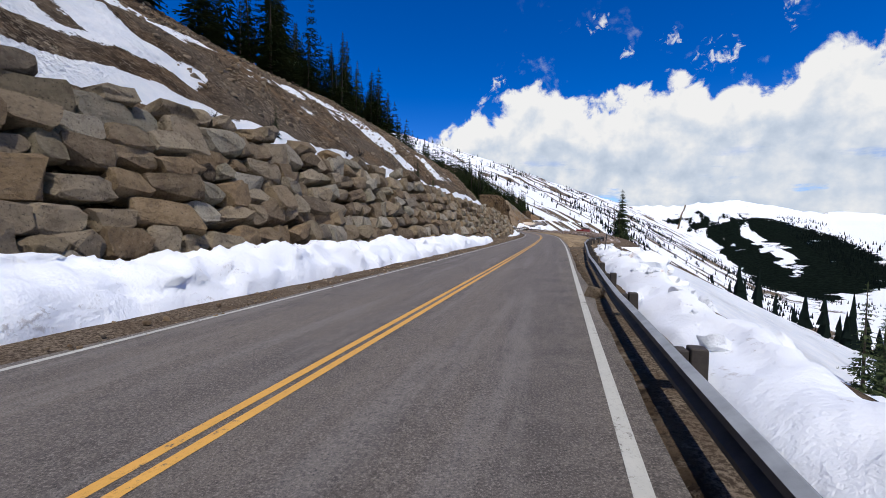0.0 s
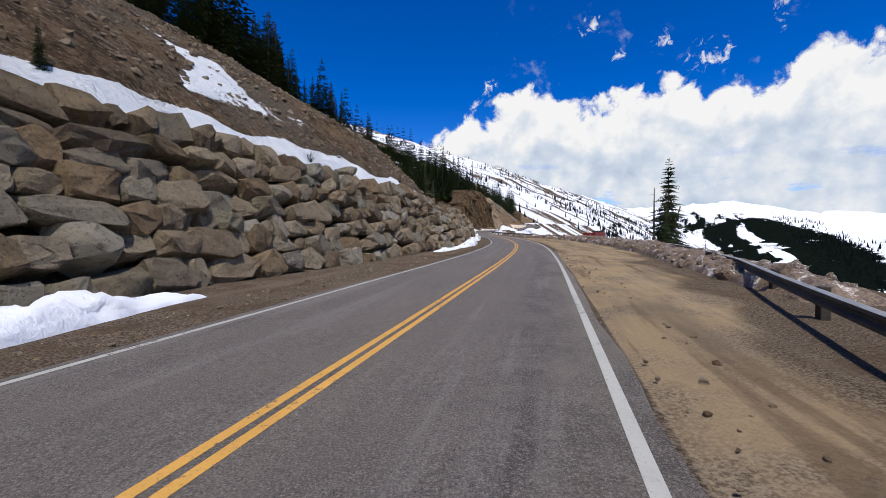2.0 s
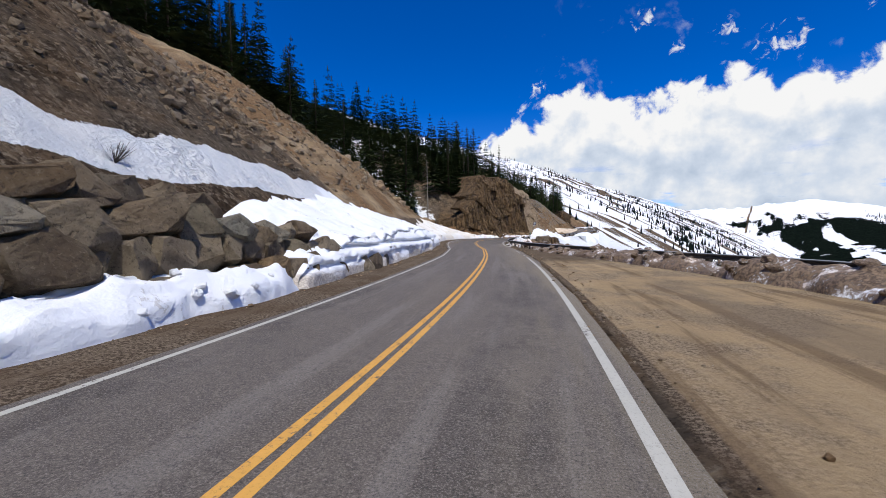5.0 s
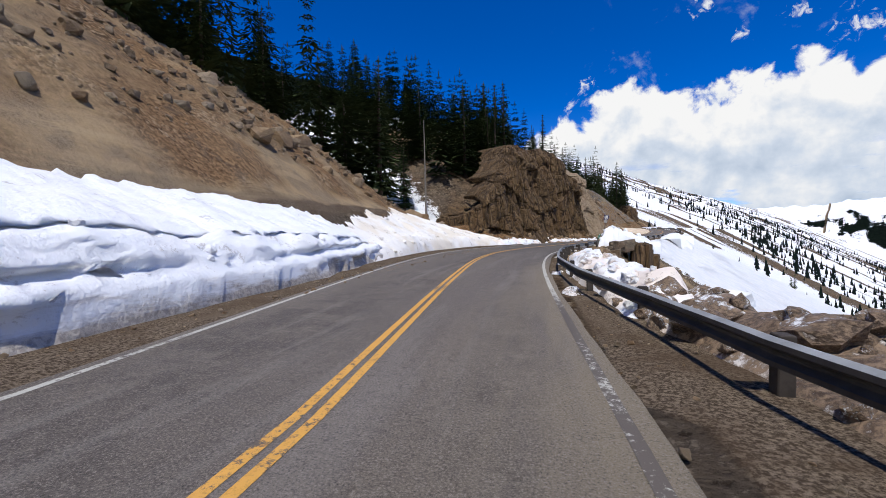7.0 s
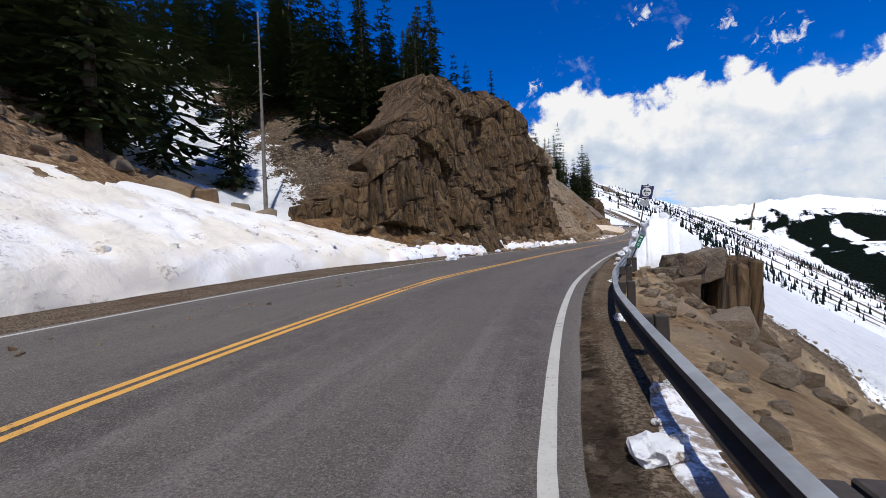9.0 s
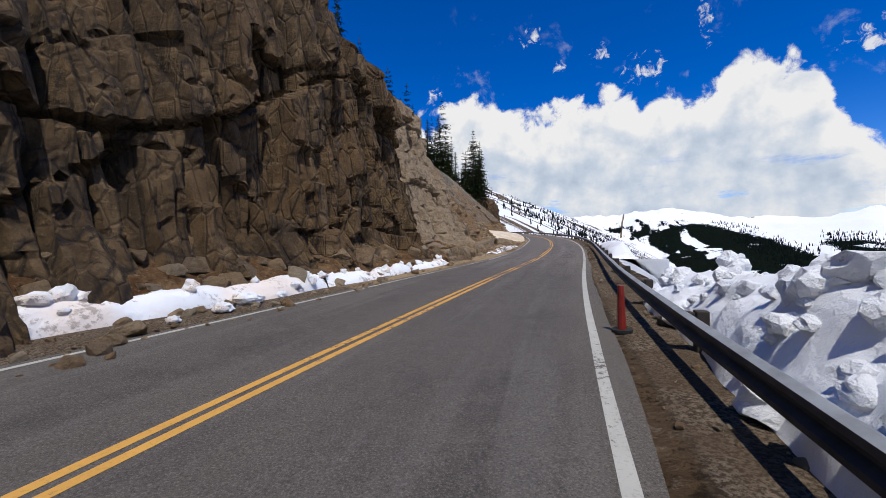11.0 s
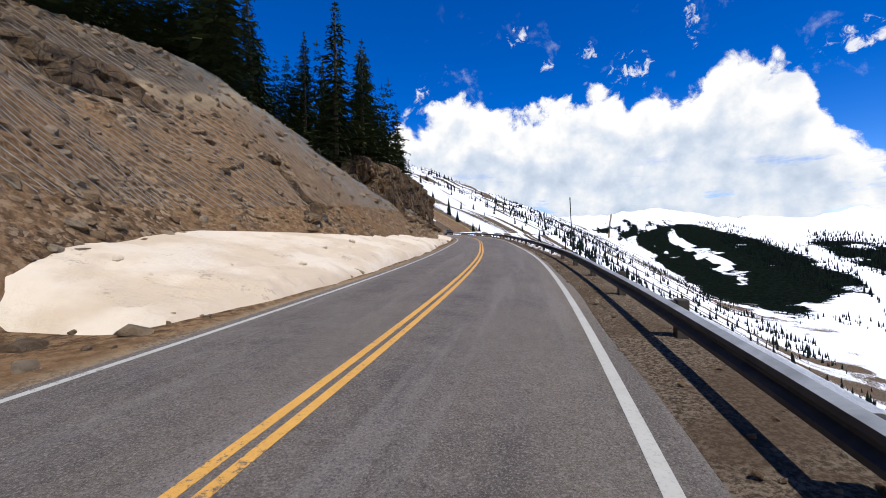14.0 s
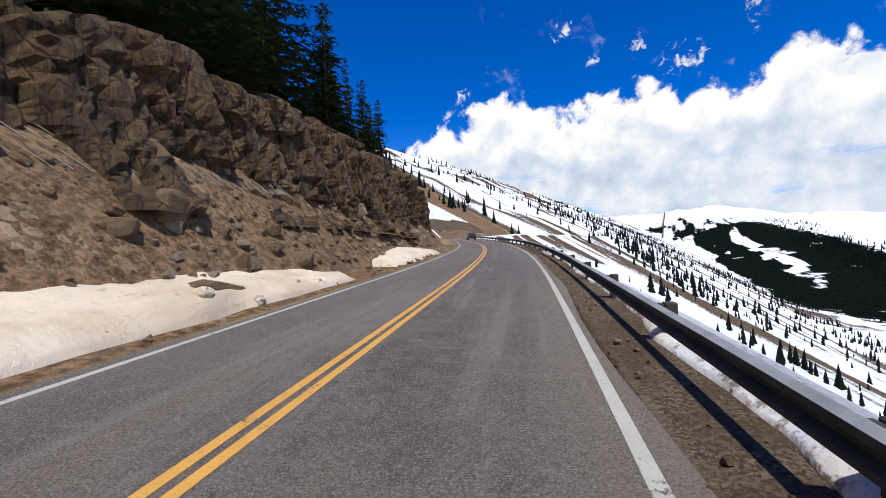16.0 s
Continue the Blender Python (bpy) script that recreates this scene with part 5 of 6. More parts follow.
snow_bank("small cream-coloured snow patch beside the road", [(292, -5.6, -7.0, 0.2, 0.2), (299, -5.7, -8.5, 0.5, 0.8), (306, -5.7, -8.0, 0.3, 0.4)], 10, CREAM_SNOW, 0.12)

# ploughed snow on the valley side
snow_bank("lumpy white snow berm behind the guardrail", [(-12, 1.4, 4.6, 0.2, -2.2), (2, 1.4, 4.6, 0.24, -2.0), (8, 1.5, 4.8, 0.3, -1.8), (14, 1.7, 5.2, 0.34, -1.8), (20, 1.9, 5.6, 0.4, -1.8), (26, 2.2, 6.0, 0.34, -1.6), (36, 2.8, 7.0, 0.25, -1.4), (46, 3.9, 8.0, 0.1, -1.0)], 12, SNOW, 0.2, chunks=90, size=(0.1, 0.45))
snow_bank("muddy berm of snow, soil and stones round the turnout", [(56, 5.4, 8.5, 0.35, 0.2), (66, 5.8, 10, 0.45, 0.2), (78, 6.8, 11.5, 0.6, 0.3), (90, 7.4, 12.5, 0.7, 0.3), (102, 8.2, 13.0, 0.7, 0.3), (114, 7.6, 11.5, 0.7, 0.3), (124, 5.6, 8.6, 0.4, 0.2), (131, 3.9, 6.2, 0.28, 0.1), (138, 2.4, 4.2, 0.15, 0.0)], 13, MUDDY_SNOW, 0.26, chunks=220, size=(0.15, 0.6))
snow_bank("muddy berm of soil and old snow behind the guardrail", [(124, 8.2, 12.5, 0.4, -0.6), (132, 5.4, 10.5, 0.4, -0.6), (140, 2.7, 8.5, 0.4, -1.0), (148, 1.75, 6.5, 0.35, -1.0)], 18, MUDDY_SNOW, 0.26, chunks=120, size=(0.15, 0.7))
snow_bank("dirty lumpy snow berm behind the guardrail", [(146, 1.7, 6.0, 0.55, -1.6), (155, 1.35, 5.6, 0.7, -1.8), (162, 1.4, 5.0, 0.5, -2.0), (168, 1.8, 4.4, 0.15, -2.0)], 14, DIRTY_SNOW, 0.32, chunks=60, size=(0.15, 0.6))
snow_bank("high heap of ploughed white snow, sheared off, behind the guardrail", [(185.2, 1.7, 4.4, 2.15, 0.9), (187.0, 1.6, 4.5, 2.1, 0.8), (189.5, 1.55, 4.5, 1.9, 0.6), (192, 1.6, 4.7, 1.6, 0.3), (195, 1.68, 4.7, 1.3, 0), (199, 1.75, 5.0, 0.9, -0.6), (205, 1.9, 5.0, 0.3, -0.8)], 15, SNOW, 0.26, 0.12, 44, chunks=190, size=(0.14, 0.5), summit=0.42, sheer=0.85)
snow_bank("rounded snow heap behind the guardrail", [(221, 2.2, 5.5, 0.3, -1.2), (226, 2.2, 6.2, 0.75, -1.2), (232, 2.2, 6.2, 0.65, -1.4), (239, 2.2, 5.4, 0.2, -1.4)], 16, SNOW, 0.14)
snow_bank("grey snow strip under the guardrail", [(266, 2.1, 2.7, 0.03, -0.1), (272, 1.9, 2.7, 0.12, -0.1), (277, 1.85, 2.7, 0.16, -0.1), (290, 1.85, 2.8, 0.14, -0.1), (305, 1.85, 2.8, 0.1, -0.2)], 17, GRITTY_SNOW, 0.2)

for _a, _b, _n, _f, _t in ((148.5, 151.5, 0.95, 1.5, 0.10), (154.5, 156.4, 0.8, 1.15, 0.1), (159.4, 161.2, 0.85, 1.2, 0.1), (164.2, 166.0, 0.72, 1.2, 0.14), (168.6, 172.3, 0.85, 1.5, 0.16), (174.5, 176.4, 1.0, 1.45, 0.08), (180.2, 182.6, 1.05, 1.5, 0.07), (185.4, 189.0, 1.25, 1.7, 0.10)):
    snow_bank("ragged patch of gritty snow on the road side of the guardrail", [(_a, _n + 0.2, _f, 0.01, 0.01), (0.6 * _a + 0.4 * _b, _n - 0.1, _f + 0.1, 0.4 * _t, 0.2 * _t), (0.2 * _a + 0.8 * _b, _n + 0.1, _f + 0.1, 0.35 * _t, 0.2 * _t), (_b, _n + 0.3, _f, 0.01, 0.0)], int(_a), GRITTY_SNOW, 0.3, 0.09, 20, chunks=9, size=(0.06, 0.24))
snow_bank("rusty earth and stones fallen to the foot of the rock outcrop", [(186, -11.5, -19, 0.5, 2.4), (190, -10.3, -15.5, 0.7, 2.6), (194, -9.2, -13.0, 0.8, 2.4), (200, -8.0, -11.0, 0.8, 1.9), (207, -7.0, -9.8, 0.6, 1.3), (214, -6.7, -9.4, 0.5, 1.1), (222, -6.8, -9.4, 0.5, 1.2), (226, -7, -9.4, 0.2, 0.5)], 27, RUSTY_EARTH, 0.2, 0.2, 30, category="scree", chunks=170, size=(0.12, 0.7))

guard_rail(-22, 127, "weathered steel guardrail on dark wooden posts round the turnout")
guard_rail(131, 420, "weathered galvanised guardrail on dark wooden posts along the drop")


# ---------------------------------------------------------------- trees
HERO = spruce_meshes(1, 11.5, 38, 6, gaps=0.14, spread=0.25)
NEAR = [spruce_meshes(10 + i, 13.0, 30, 3, gaps=(0.04, 0.1, 0.2)[i % 3], spread=(0.16, 0.19, 0.18, 0.21, 0.17)[i]) for i in range(5)]

THIN = [spruce_meshes(30 + i, 13.0, 17, 1, gaps=0.02, spread=0.235) for i in range(4)]


def tree_at(s, u, tall, meshes, base, label, group="", sink=0.2, wide=1.0):
    k = tall / base
    p = spot(s, u, ground_w(s, u) - sink)
    m = Matrix.Translation(Vector(p.tolist())) @ Euler((random.uniform(-0.03, 0.03), random.uniform(-0.03, 0.03), random.uniform(0, 6.28))).to_matrix().to_4x4() @ Matrix.Diagonal((k * wide, k * wide, k, 1))
    return spruce(meshes, m, label, group)


random.seed(5)
tree_at(101.2, 17.2, 12.4, HERO, 11.5, "lone dark green spruce with open ragged boughs beyond the turnout")
tree_at(99.5, 16.2, 8.0, NEAR[2], 13, "thin spruce beside the lone spruce")
tree_at(103.0, 19.0, 4.5, NEAR[3], 13, "bushy young spruce by the turnout", sink=0.4, wide=1.6)
tree_at(98.0, 20.0, 4.0, NEAR[1], 13, "bushy young spruce by the turnout", sink=0.4, wide=1.6)

# tree line of the uphill slope: station, nearest and farthest distance from the foot, trees per 10 m of road
WOODS = knots([(-40, 26, 52, 5), (20, 25, 52, 6), (45, 24, 50, 9), (70, 28, 52, 7), (95, 30, 56, 7), (120, 32, 62, 10), (140, 40, 66, 17), (152, 38, 64, 22), (160, 28, 58, 24), (168, 18, 52, 25), (175, 11, 52, 26), (182, 9, 48, 22), (190, 10, 52, 18), (196, 12, 58, 28), (210, 9, 60, 34), (222, 16, 60, 28), (234, 18, 60, 24), (242, 13.5, 56, 18), (272, 11, 44, 18), (279, 6.2, 38, 24), (296, 5.6, 36, 26), (320, 6, 34, 18), (350, 12, 40, 8), (385, 14, 40, 6)], False)


def woods():
    r = random.Random(21)
    behind = []
    s = -40.0
    while s < 385:
        n = float(WOODS(s, 3)) / 10
        for _ in range(int(n) + (r.random() < n % 1)):
            a, b = float(WOODS(s, 1)), float(WOODS(s, 2))
            d = a + (b - a) * r.random() ** 1.7
            if abs(s - 188 - 0.12 * d) < 3.0 + 0.10 * d and r.random() < 0.8:
                continue
            u = float(LEFT(s, 1)) - d
            tall = r.uniform(8, 15) * (0.75 if r.random() < 0.3 else 1) * (1.3 if 120 < s < 240 else 1.1 if s < 120 else 1)
            at, wide = s + r.uniform(-0.5, 0.5), r.uniform(0.85, 1.25)
            if d < float(WOODS(s, 1)) + 9 and r.random() < 0.55:
                tree_at(at, u, tall, r.choice(NEAR), 13, "dark green spruce on the slope above the road", "spruces above the road", wide=wide)
            else:
                k = tall / 13
                m = Matrix.Translation(Vector(spot(at, u, ground_w(at, u) - 0.2).tolist())) @ Matrix.Rotation(r.uniform(0, 6.28), 4, "Z") @ Matrix.Diagonal((k * wide, k * wide, k, 1))
                behind.append((r.choice(THIN)[1], m))
        s += 1.0
    tagged(joined("spruce_wood", behind, NEEDLE), "dense dark spruce wood higher up the slope", "trees", kind="stuff")


woods()

# ---------------------------------------------------------------- far trees
def far_tree_mesh(seed):
    r = random.Random(seed)
    V, F = [], []
    for z0, z1, rad in ((0.05, 0.55, 0.17), (0.3, 0.8, 0.13), (0.58, 1.0, 0.08)):
        k = len(V)
        for i in range(5):
            a = i * 6.283 / 5 + r.random()
            q = rad * r.uniform(0.7, 1.2)
            V.append((q * math.cos(a), q * math.sin(a), z0 + r.uniform(-0.04, 0.04)))
        V.append((0, 0, z1))
        F += [(k + i, k + (i + 1) % 5, k + 5) for i in range(5)]
    me = bpy.data.meshes.new("far_tree")
    me.from_pydata(V, [], F)
    return me


def scatter_trees(label, count, s_range, u_range, keep, size, seed):
    """Many far spruces as one object, kept where the chance keep(s, u, x, y, height, is_far) says."""
    g = np.random.default_rng(seed)
    s = g.uniform(*s_range, count)
    lo, hi = u_range
    u = lo + (hi - lo) * g.random(count)
    h, far = height(s, u)
    p = spot(s, u)
    ok = g.random(count) < keep(s, u, p[:, 0], p[:, 1], h, far)
    s, u, h, p = s[ok], u[ok], h[ok], p[ok]
    kinds = [far_tree_mesh(60 + i) for i in range(4)]
    pieces = []
    for i in range(len(s)):
        k = size * (0.4 + 0.9 * g.random() ** 1.5)
        m = Matrix.Translation((p[i, 0], p[i, 1], h[i] - 0.05 * k)) @ Matrix.Rotation(g.uniform(0, 6.28), 4, "Z") @ Matrix.Diagonal((k * g.uniform(0.8, 1.3), k * g.uniform(0.8, 1.3), k, 1))
        pieces.append((kinds[i % 4], m))
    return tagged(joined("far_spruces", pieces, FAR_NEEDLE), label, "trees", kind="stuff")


def belt_keep(s, u, x, y, h, far):
    th, r = bearings(x, y)
    seen = np.degrees(np.arctan2(h - 5, r))
    k = np.zeros_like(h)
    for belt in BELTS:
        inside = np.minimum(belt(th, 1) - seen, seen - belt(th, 2)) + 0.5 * rough(x, y, 160, 4, 61)
        k = np.maximum(k, ramp(inside, -0.9, 0.3))
    return k * (1 - 0.85 * clearing(th, seen, x, y)) * (far | (h < FLOOR + 14)) * (r < 3300)


def slope_keep(s, u, x, y, h, far):
    clump = ramp(rough(x, y, 60, 4, 66) + 0.5 * rough(s, u * 0.2, 30, 3, 68), 0.05, 0.4) * 0.9 + 0.05
    return clump * (h > FLOOR + 3) * ~far * ((u > 40) | (s > 480)) * (1 - 0.75 * ramp(-u, 40, 160)) * (1 - 0.6 * ramp(s, 900, 2500))


def floor_keep(s, u, x, y, h, far):
    return (0.9 * ramp(rough(x, y, 110, 4, 67), 0.18, 0.36) + 0.02) * (h < FLOOR + 10)


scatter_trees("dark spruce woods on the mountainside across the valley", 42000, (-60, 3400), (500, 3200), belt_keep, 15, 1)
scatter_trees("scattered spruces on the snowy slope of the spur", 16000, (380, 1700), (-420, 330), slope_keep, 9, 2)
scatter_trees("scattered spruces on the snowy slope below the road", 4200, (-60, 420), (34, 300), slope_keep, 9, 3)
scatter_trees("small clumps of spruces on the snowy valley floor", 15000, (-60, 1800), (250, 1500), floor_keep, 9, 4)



def stream():
    """A dark brook winding over the snowy valley floor."""
    n = Nodes("brook")
    n.done(n.mix(n.mapped(n.noise(0.2, 4), 0.4, 0.6), (0.035, 0.04, 0.042), (0.10, 0.085, 0.07)), 0.3, n.noise(1.5, 3), 0.05, 0.3)
    t = np.linspace(0, 1, 320)
    x, y = 340 + 620 * t, 330 + 850 * t
    side = 34 * np.sin(t * 60) + 22 * np.sin(t * 23 + 1) + 9 * np.sin(t * 141)
    x, y = x + side * 0.81, y - side * 0.59
    tx, ty = np.gradient(x), np.gradient(y)
    q = np.hypot(tx, ty)
    half = 1.3 + 0.8 * rough(t * 300, t * 0, 20, 2, 81)
    rows = [np.stack([x + k * half * ty / q, y - k * half * tx / q, FLOOR + rough(x, y, 120, 4, 9) * 3 + 1.0 - 0.3 * abs(k)], -1) for k in (-1, -0.4, 0.4, 1)]
    tagged(grid_mesh("brook", np.stack(rows, 1), n.m, flip=True), "dark brook winding across the snowy valley floor", "brook", kind="structure")


stream()

# single spruces below the road
_r = random.Random(77)
for _s, _u, _h in ((20, 14, 9), (23, 17, 8), (26, 15, 7.5), (17, 21, 10), (31, 19, 8), (13, 17, 9), (28, 24, 9), (36, 22, 8), (42, 26, 9), (22, 29, 10), (12, 27, 10), (33, 31, 9), (48, 30, 8), (9, 20, 9), (15, 33, 10), (40, 36, 9),
                   (150, 22, 8), (158, 26, 9), (165, 30, 8), (172, 33, 8), (180, 30, 9), (148, 30, 9), (160, 36, 9), (190, 34, 8), (205, 30, 8), (215, 36, 9), (176, 42, 9), (230, 40, 8), (300, 34, 7), (318, 40, 8)):
    tree_at(_s, _u, _h, _r.choice(NEAR), 13, "slim dark spruce on the snowy slope below the road", "spruces below the road", sink=0.5, wide=0.85)


# ---------------------------------------------------------------- loose rock
SLOPE_ROCK = stone("slope_rock", [(0.19, 0.135, 0.085), (0.28, 0.215, 0.15), (0.16, 0.11, 0.068), (0.34, 0.275, 0.20), (0.22, 0.145, 0.082)], 0.35, 1.6, 0.0, 0.45)


def rocks_along(label, group, count, s_range, u_near, u_far, lo, hi, seed, meshes=SCREE, bury=0.3):
    r = random.Random(seed)
    for _ in range(count):
        s = r.uniform(*s_range)
        u = u_near + (u_far - u_near) * r.random() ** 1.3
        k = lo + (hi - lo) * r.random() ** 2.2
        ob = new("rock", r.choice(meshes))
        ob.matrix_world = placed(s, u, ground_w(s, u) + k * (0.5 - bury) * 0.7, k * r.uniform(0.8, 1.3), k * r.uniform(0.8, 1.3), k * r.uniform(0.6, 0.9), r.uniform(0, 6.28), (r.uniform(-0.3, 0.3), r.uniform(-0.3, 0.3)))
        tagged(ob, label, "rock", group)


def rubble(label, count, s_range, u_near, u_far, lo, hi, seed, material=RUBBLE, foot=False):
    r = random.Random(seed)
    pieces = []
    for _ in range(count):
        s = r.uniform(*s_range)
        u = u_near + (u_far - u_near) * r.random()
        if foot:
            u = float(LEFT(s, 1)) - u
        k = lo + (hi - lo) * r.random() ** 2.5
        pieces.append((r.choice(SCREE), placed(s, u, ground_w(s, u) + k * 0.12, k * r.uniform(0.7, 1.4), k * r.uniform(0.7, 1.4), k * r.uniform(0.5, 0.9), r.uniform(0, 6.28), (r.uniform(-0.4, 0.4), r.uniform(-0.4, 0.4)))))
    return tagged(joined("rubble", pieces, material), label, "rubble", kind="stuff")


FALLEN = [rock_mesh("rock", 840 + _i, 0.12, 0.14, 7, 0.06) for _i in range(5)]
for _m in FALLEN:
    _m.materials.append(CLIFF)
rocks_along("big angular boulder fallen below the rock cliff", "boulders below the cliff", 44, (217, 238), -6.6, -11.5, 0.45, 1.5, 1, FALLEN, 0.25)
rocks_along("angular brown rock on the earthy slope", "rocks on the slopes", 40, (226, 246), -7.0, -15.0, 0.2, 0.8, 2)
rocks_along("angular brown rock at the foot of the slope", "rocks on the slopes", 60, (280, 312), -6.6, -12.0, 0.2, 0.8, 3)
rocks_along("brown boulder above the snow bank", "boulders above the snow bank", 30, (160, 186), -17.5, -24.0, 0.4, 1.7, 4)
ROUGH_ROCKS = [rock_mesh("rock", 800 + _i, 0.2, 0.2, 6) for _i in range(6)]
for _m in ROUGH_ROCKS:
    _m.materials.append(SLOPE_ROCK)
rocks_along("brown rock on the steep valley side", "rocks on the valley side", 60, (162, 202), 3.4, 12.0, 0.25, 1.0, 5, ROUGH_ROCKS, 0.45)
rocks_along("stone in the muddy berm", "stones in the berm", 50, (82, 116), 8.4, 13.0, 0.15, 0.6, 6)
rubble("tan broken stones spilled below the cliff", 1400, (226, 245), -5.9, -10.5, 0.06, 0.5, 17)
rubble("small broken stones on the uphill verge", 900, (196, 320), -5.6, -8.2, 0.05, 0.30, 7)
rubble("loose brown stones on the earthy slope", 5500, (224, 335), 0.3, 13.0, 0.05, 0.32, 8, foot=True)
rubble("loose stones on the slope above the boulder wall", 3500, (20, 130), 7.2, 26.0, 0.06, 0.36, 9, SLOPE_ROCK, foot=True)
rubble("stones on the brown slope above the snow bank", 2000, (118, 186), 7.0, 24.0, 0.08, 0.55, 19, SLOPE_ROCK, foot=True)
rubble("stones on the earthy drop below the bend", 1500, (156, 204), 1.6, 14.0, 0.05, 0.32, 23, SLOPE_ROCK)
rubble("gravel along the valley-side shoulder", 1500, (20, 320), 0.95, 2.2, 0.02, 0.08, 10)
rubble("gravel along the uphill shoulder", 1500, (0, 200), -5.9, -7.3, 0.02, 0.09, 11)

# ---------------------------------------------------------------- signs, poles and small things
BLUE_PAINT = plain("dark_blue_sign", (0.035, 0.03, 0.10), 0.4, 0, 0.2)
SIGN_WHITE = plain("white_sign", (0.72, 0.72, 0.70), 0.4, 0, 0.1)
SIGN_GREEN = plain("green_sign", (0.01, 0.16, 0.09), 0.4, 0, 0.2)
PINE_GREEN = plain("sign_pine_green", (0.02, 0.12, 0.06), 0.5)
STEEL_DARK = plain("dark_steel_post", (0.05, 0.05, 0.052), 0.55, 0.5)
RED_PAINT = plain("red_paint", (0.22, 0.022, 0.016), 0.45, 0, 0.3)
ORANGE_PAINT = plain("orange_paint", (0.36, 0.06, 0.025), 0.45, 0, 0.3)
RUBBER = plain("black_rubber", (0.02, 0.02, 0.02), 0.8)
ALU = plain("dull_aluminium", (0.45, 0.46, 0.46), 0.5, 0.6)


def bm_box(x0, x1, y0, y1, z0, z1, bevel=0.004):
    bm = bmesh.new()
    bmesh.ops.create_cube(bm, size=1)
    for v in bm.verts:
        v.co = Vector(((x0 + x1) / 2 + v.co.x * (x1 - x0), (y0 + y1) / 2 + v.co.y * (y1 - y0), (z0 + z1) / 2 + v.co.z * (z1 - z0)))
    if bevel:
        bmesh.ops.bevel(bm, geom=bm.edges[:], offset=bevel, segments=1, affect="EDGES")
    return bm


def bm_outline(points, y0, y1):
    """A flat shape in x and z, from y0 to y1."""
    bm = bmesh.new()
    a = [bm.verts.new((x, y0, z)) for x, z in points]
    b = [bm.verts.new((x, y1, z)) for x, z in points]
    bm.faces.new(a)
    bm.faces.new(b[::-1])
    for i in range(len(points)):
        j = (i + 1) % len(points)
        bm.faces.new((a[j], a[i], b[i], b[j]))
    bmesh.ops.recalc_face_normals(bm, faces=bm.faces[:])
    return bm


def bm_round(rad, y0, y1, cx, cz, n=28, sx=1.0):
    return bm_outline([(cx + sx * rad * math.cos(6.2832 * i / n), cz + rad * math.sin(6.2832 * i / n)) for i in range(n)], y0, y1)


def bm_pole(rad, z0, z1, sides=8, top=None):
    bm = bmesh.new()
    bmesh.ops.create_cone(bm, cap_ends=True, segments=sides, radius1=rad, radius2=rad if top is None else top, depth=z1 - z0)
    bmesh.ops.translate(bm, verts=bm.verts[:], vec=(0, 0, (z0 + z1) / 2))
    return bm


def byway_sign():
    thing = tagged(new("road_sign"), "dark blue square picture sign on a leaning post", "sign")
    part("post", bm_pole(0.032, -1.5, 3.05), STEEL_DARK, thing)
    board = part("board", bm_box(-0.33, 0.33, -0.05, -0.035, 2.2, 2.95), BLUE_PAINT, thing)
    part("disc", bm_round(0.25, -0.06, -0.052, 0, 2.58, sx=0.95), SIGN_WHITE, board)
    part("pine", bm_outline([(-0.18, 2.55), (-0.02, 2.55), (-0.06, 2.62), (-0.04, 2.62), (-0.10, 2.74), (-0.16, 2.62), (-0.14, 2.62)], -0.068, -0.062), PINE_GREEN, board)
    part("hill", bm_outline([(-0.02, 2.60), (0.19, 2.60), (0.16, 2.66), (0.10, 2.64), (0.05, 2.67)], -0.068, -0.062), BLUE_PAINT, board)
    for i in range(5):
        part("petal", bm_round(0.028, -0.068, -0.062, 0.02 + 0.06 * math.cos(i * 1.257), 2.45 + 0.05 * math.sin(i * 1.257), 10), BLUE_PAINT, board)
    part("lettering_bar", bm_box(-0.22, 0.22, -0.056, -0.052, 2.87, 2.905, 0), SIGN_WHITE, board)
    part("lettering_bar", bm_box(-0.18, 0.18, -0.056, -0.052, 2.235, 2.27, 0), SIGN_WHITE, board)
    part("small_plate", bm_box(-0.23, 0.23, -0.05, -0.038, 1.80, 2.13), ALU, thing, "bare aluminium plate")
    thing.matrix_world = placed(187.0, 2.0, 1.2, 0.74, 0.74, 0.74, tilt=(0.0, 0.20))
    return thing


def mile_marker():
    thing = tagged(new("mile_marker"), "small green mile marker reading 60 on a leaning post", "sign")
    part("post", bm_box(-0.03, 0.03, -0.02, 0.02, -1.6, 1.5), STEEL_DARK, thing)
    plate = part("plate", bm_box(-0.13, 0.13, -0.035, -0.022, 0.75, 1.5), SIGN_GREEN, thing)
    for text, z, size in (("6", 1.07, 0.26), ("0", 0.83, 0.26)):
        cu = bpy.data.curves.new("numeral", "FONT")
        cu.body, cu.size, cu.align_x, cu.extrude = text, size, "CENTER", 0.002
        ob = new("numeral", cu)
        ob.data.materials.append(SIGN_WHITE)
        ob.matrix_world = Matrix.Translation((0, -0.038, z)) @ Euler((math.pi / 2, 0, 0)).to_matrix().to_4x4()
        ob.parent = plate
    part("lettering_bar", bm_box(-0.08, 0.08, -0.039, -0.035, 1.34, 1.42, 0), SIGN_WHITE, plate)
    thing.matrix_world = placed(184.5, 1.72, 0.42, 0.66, 0.66, 0.66, tilt=(0.0, 0.42))
    return thing


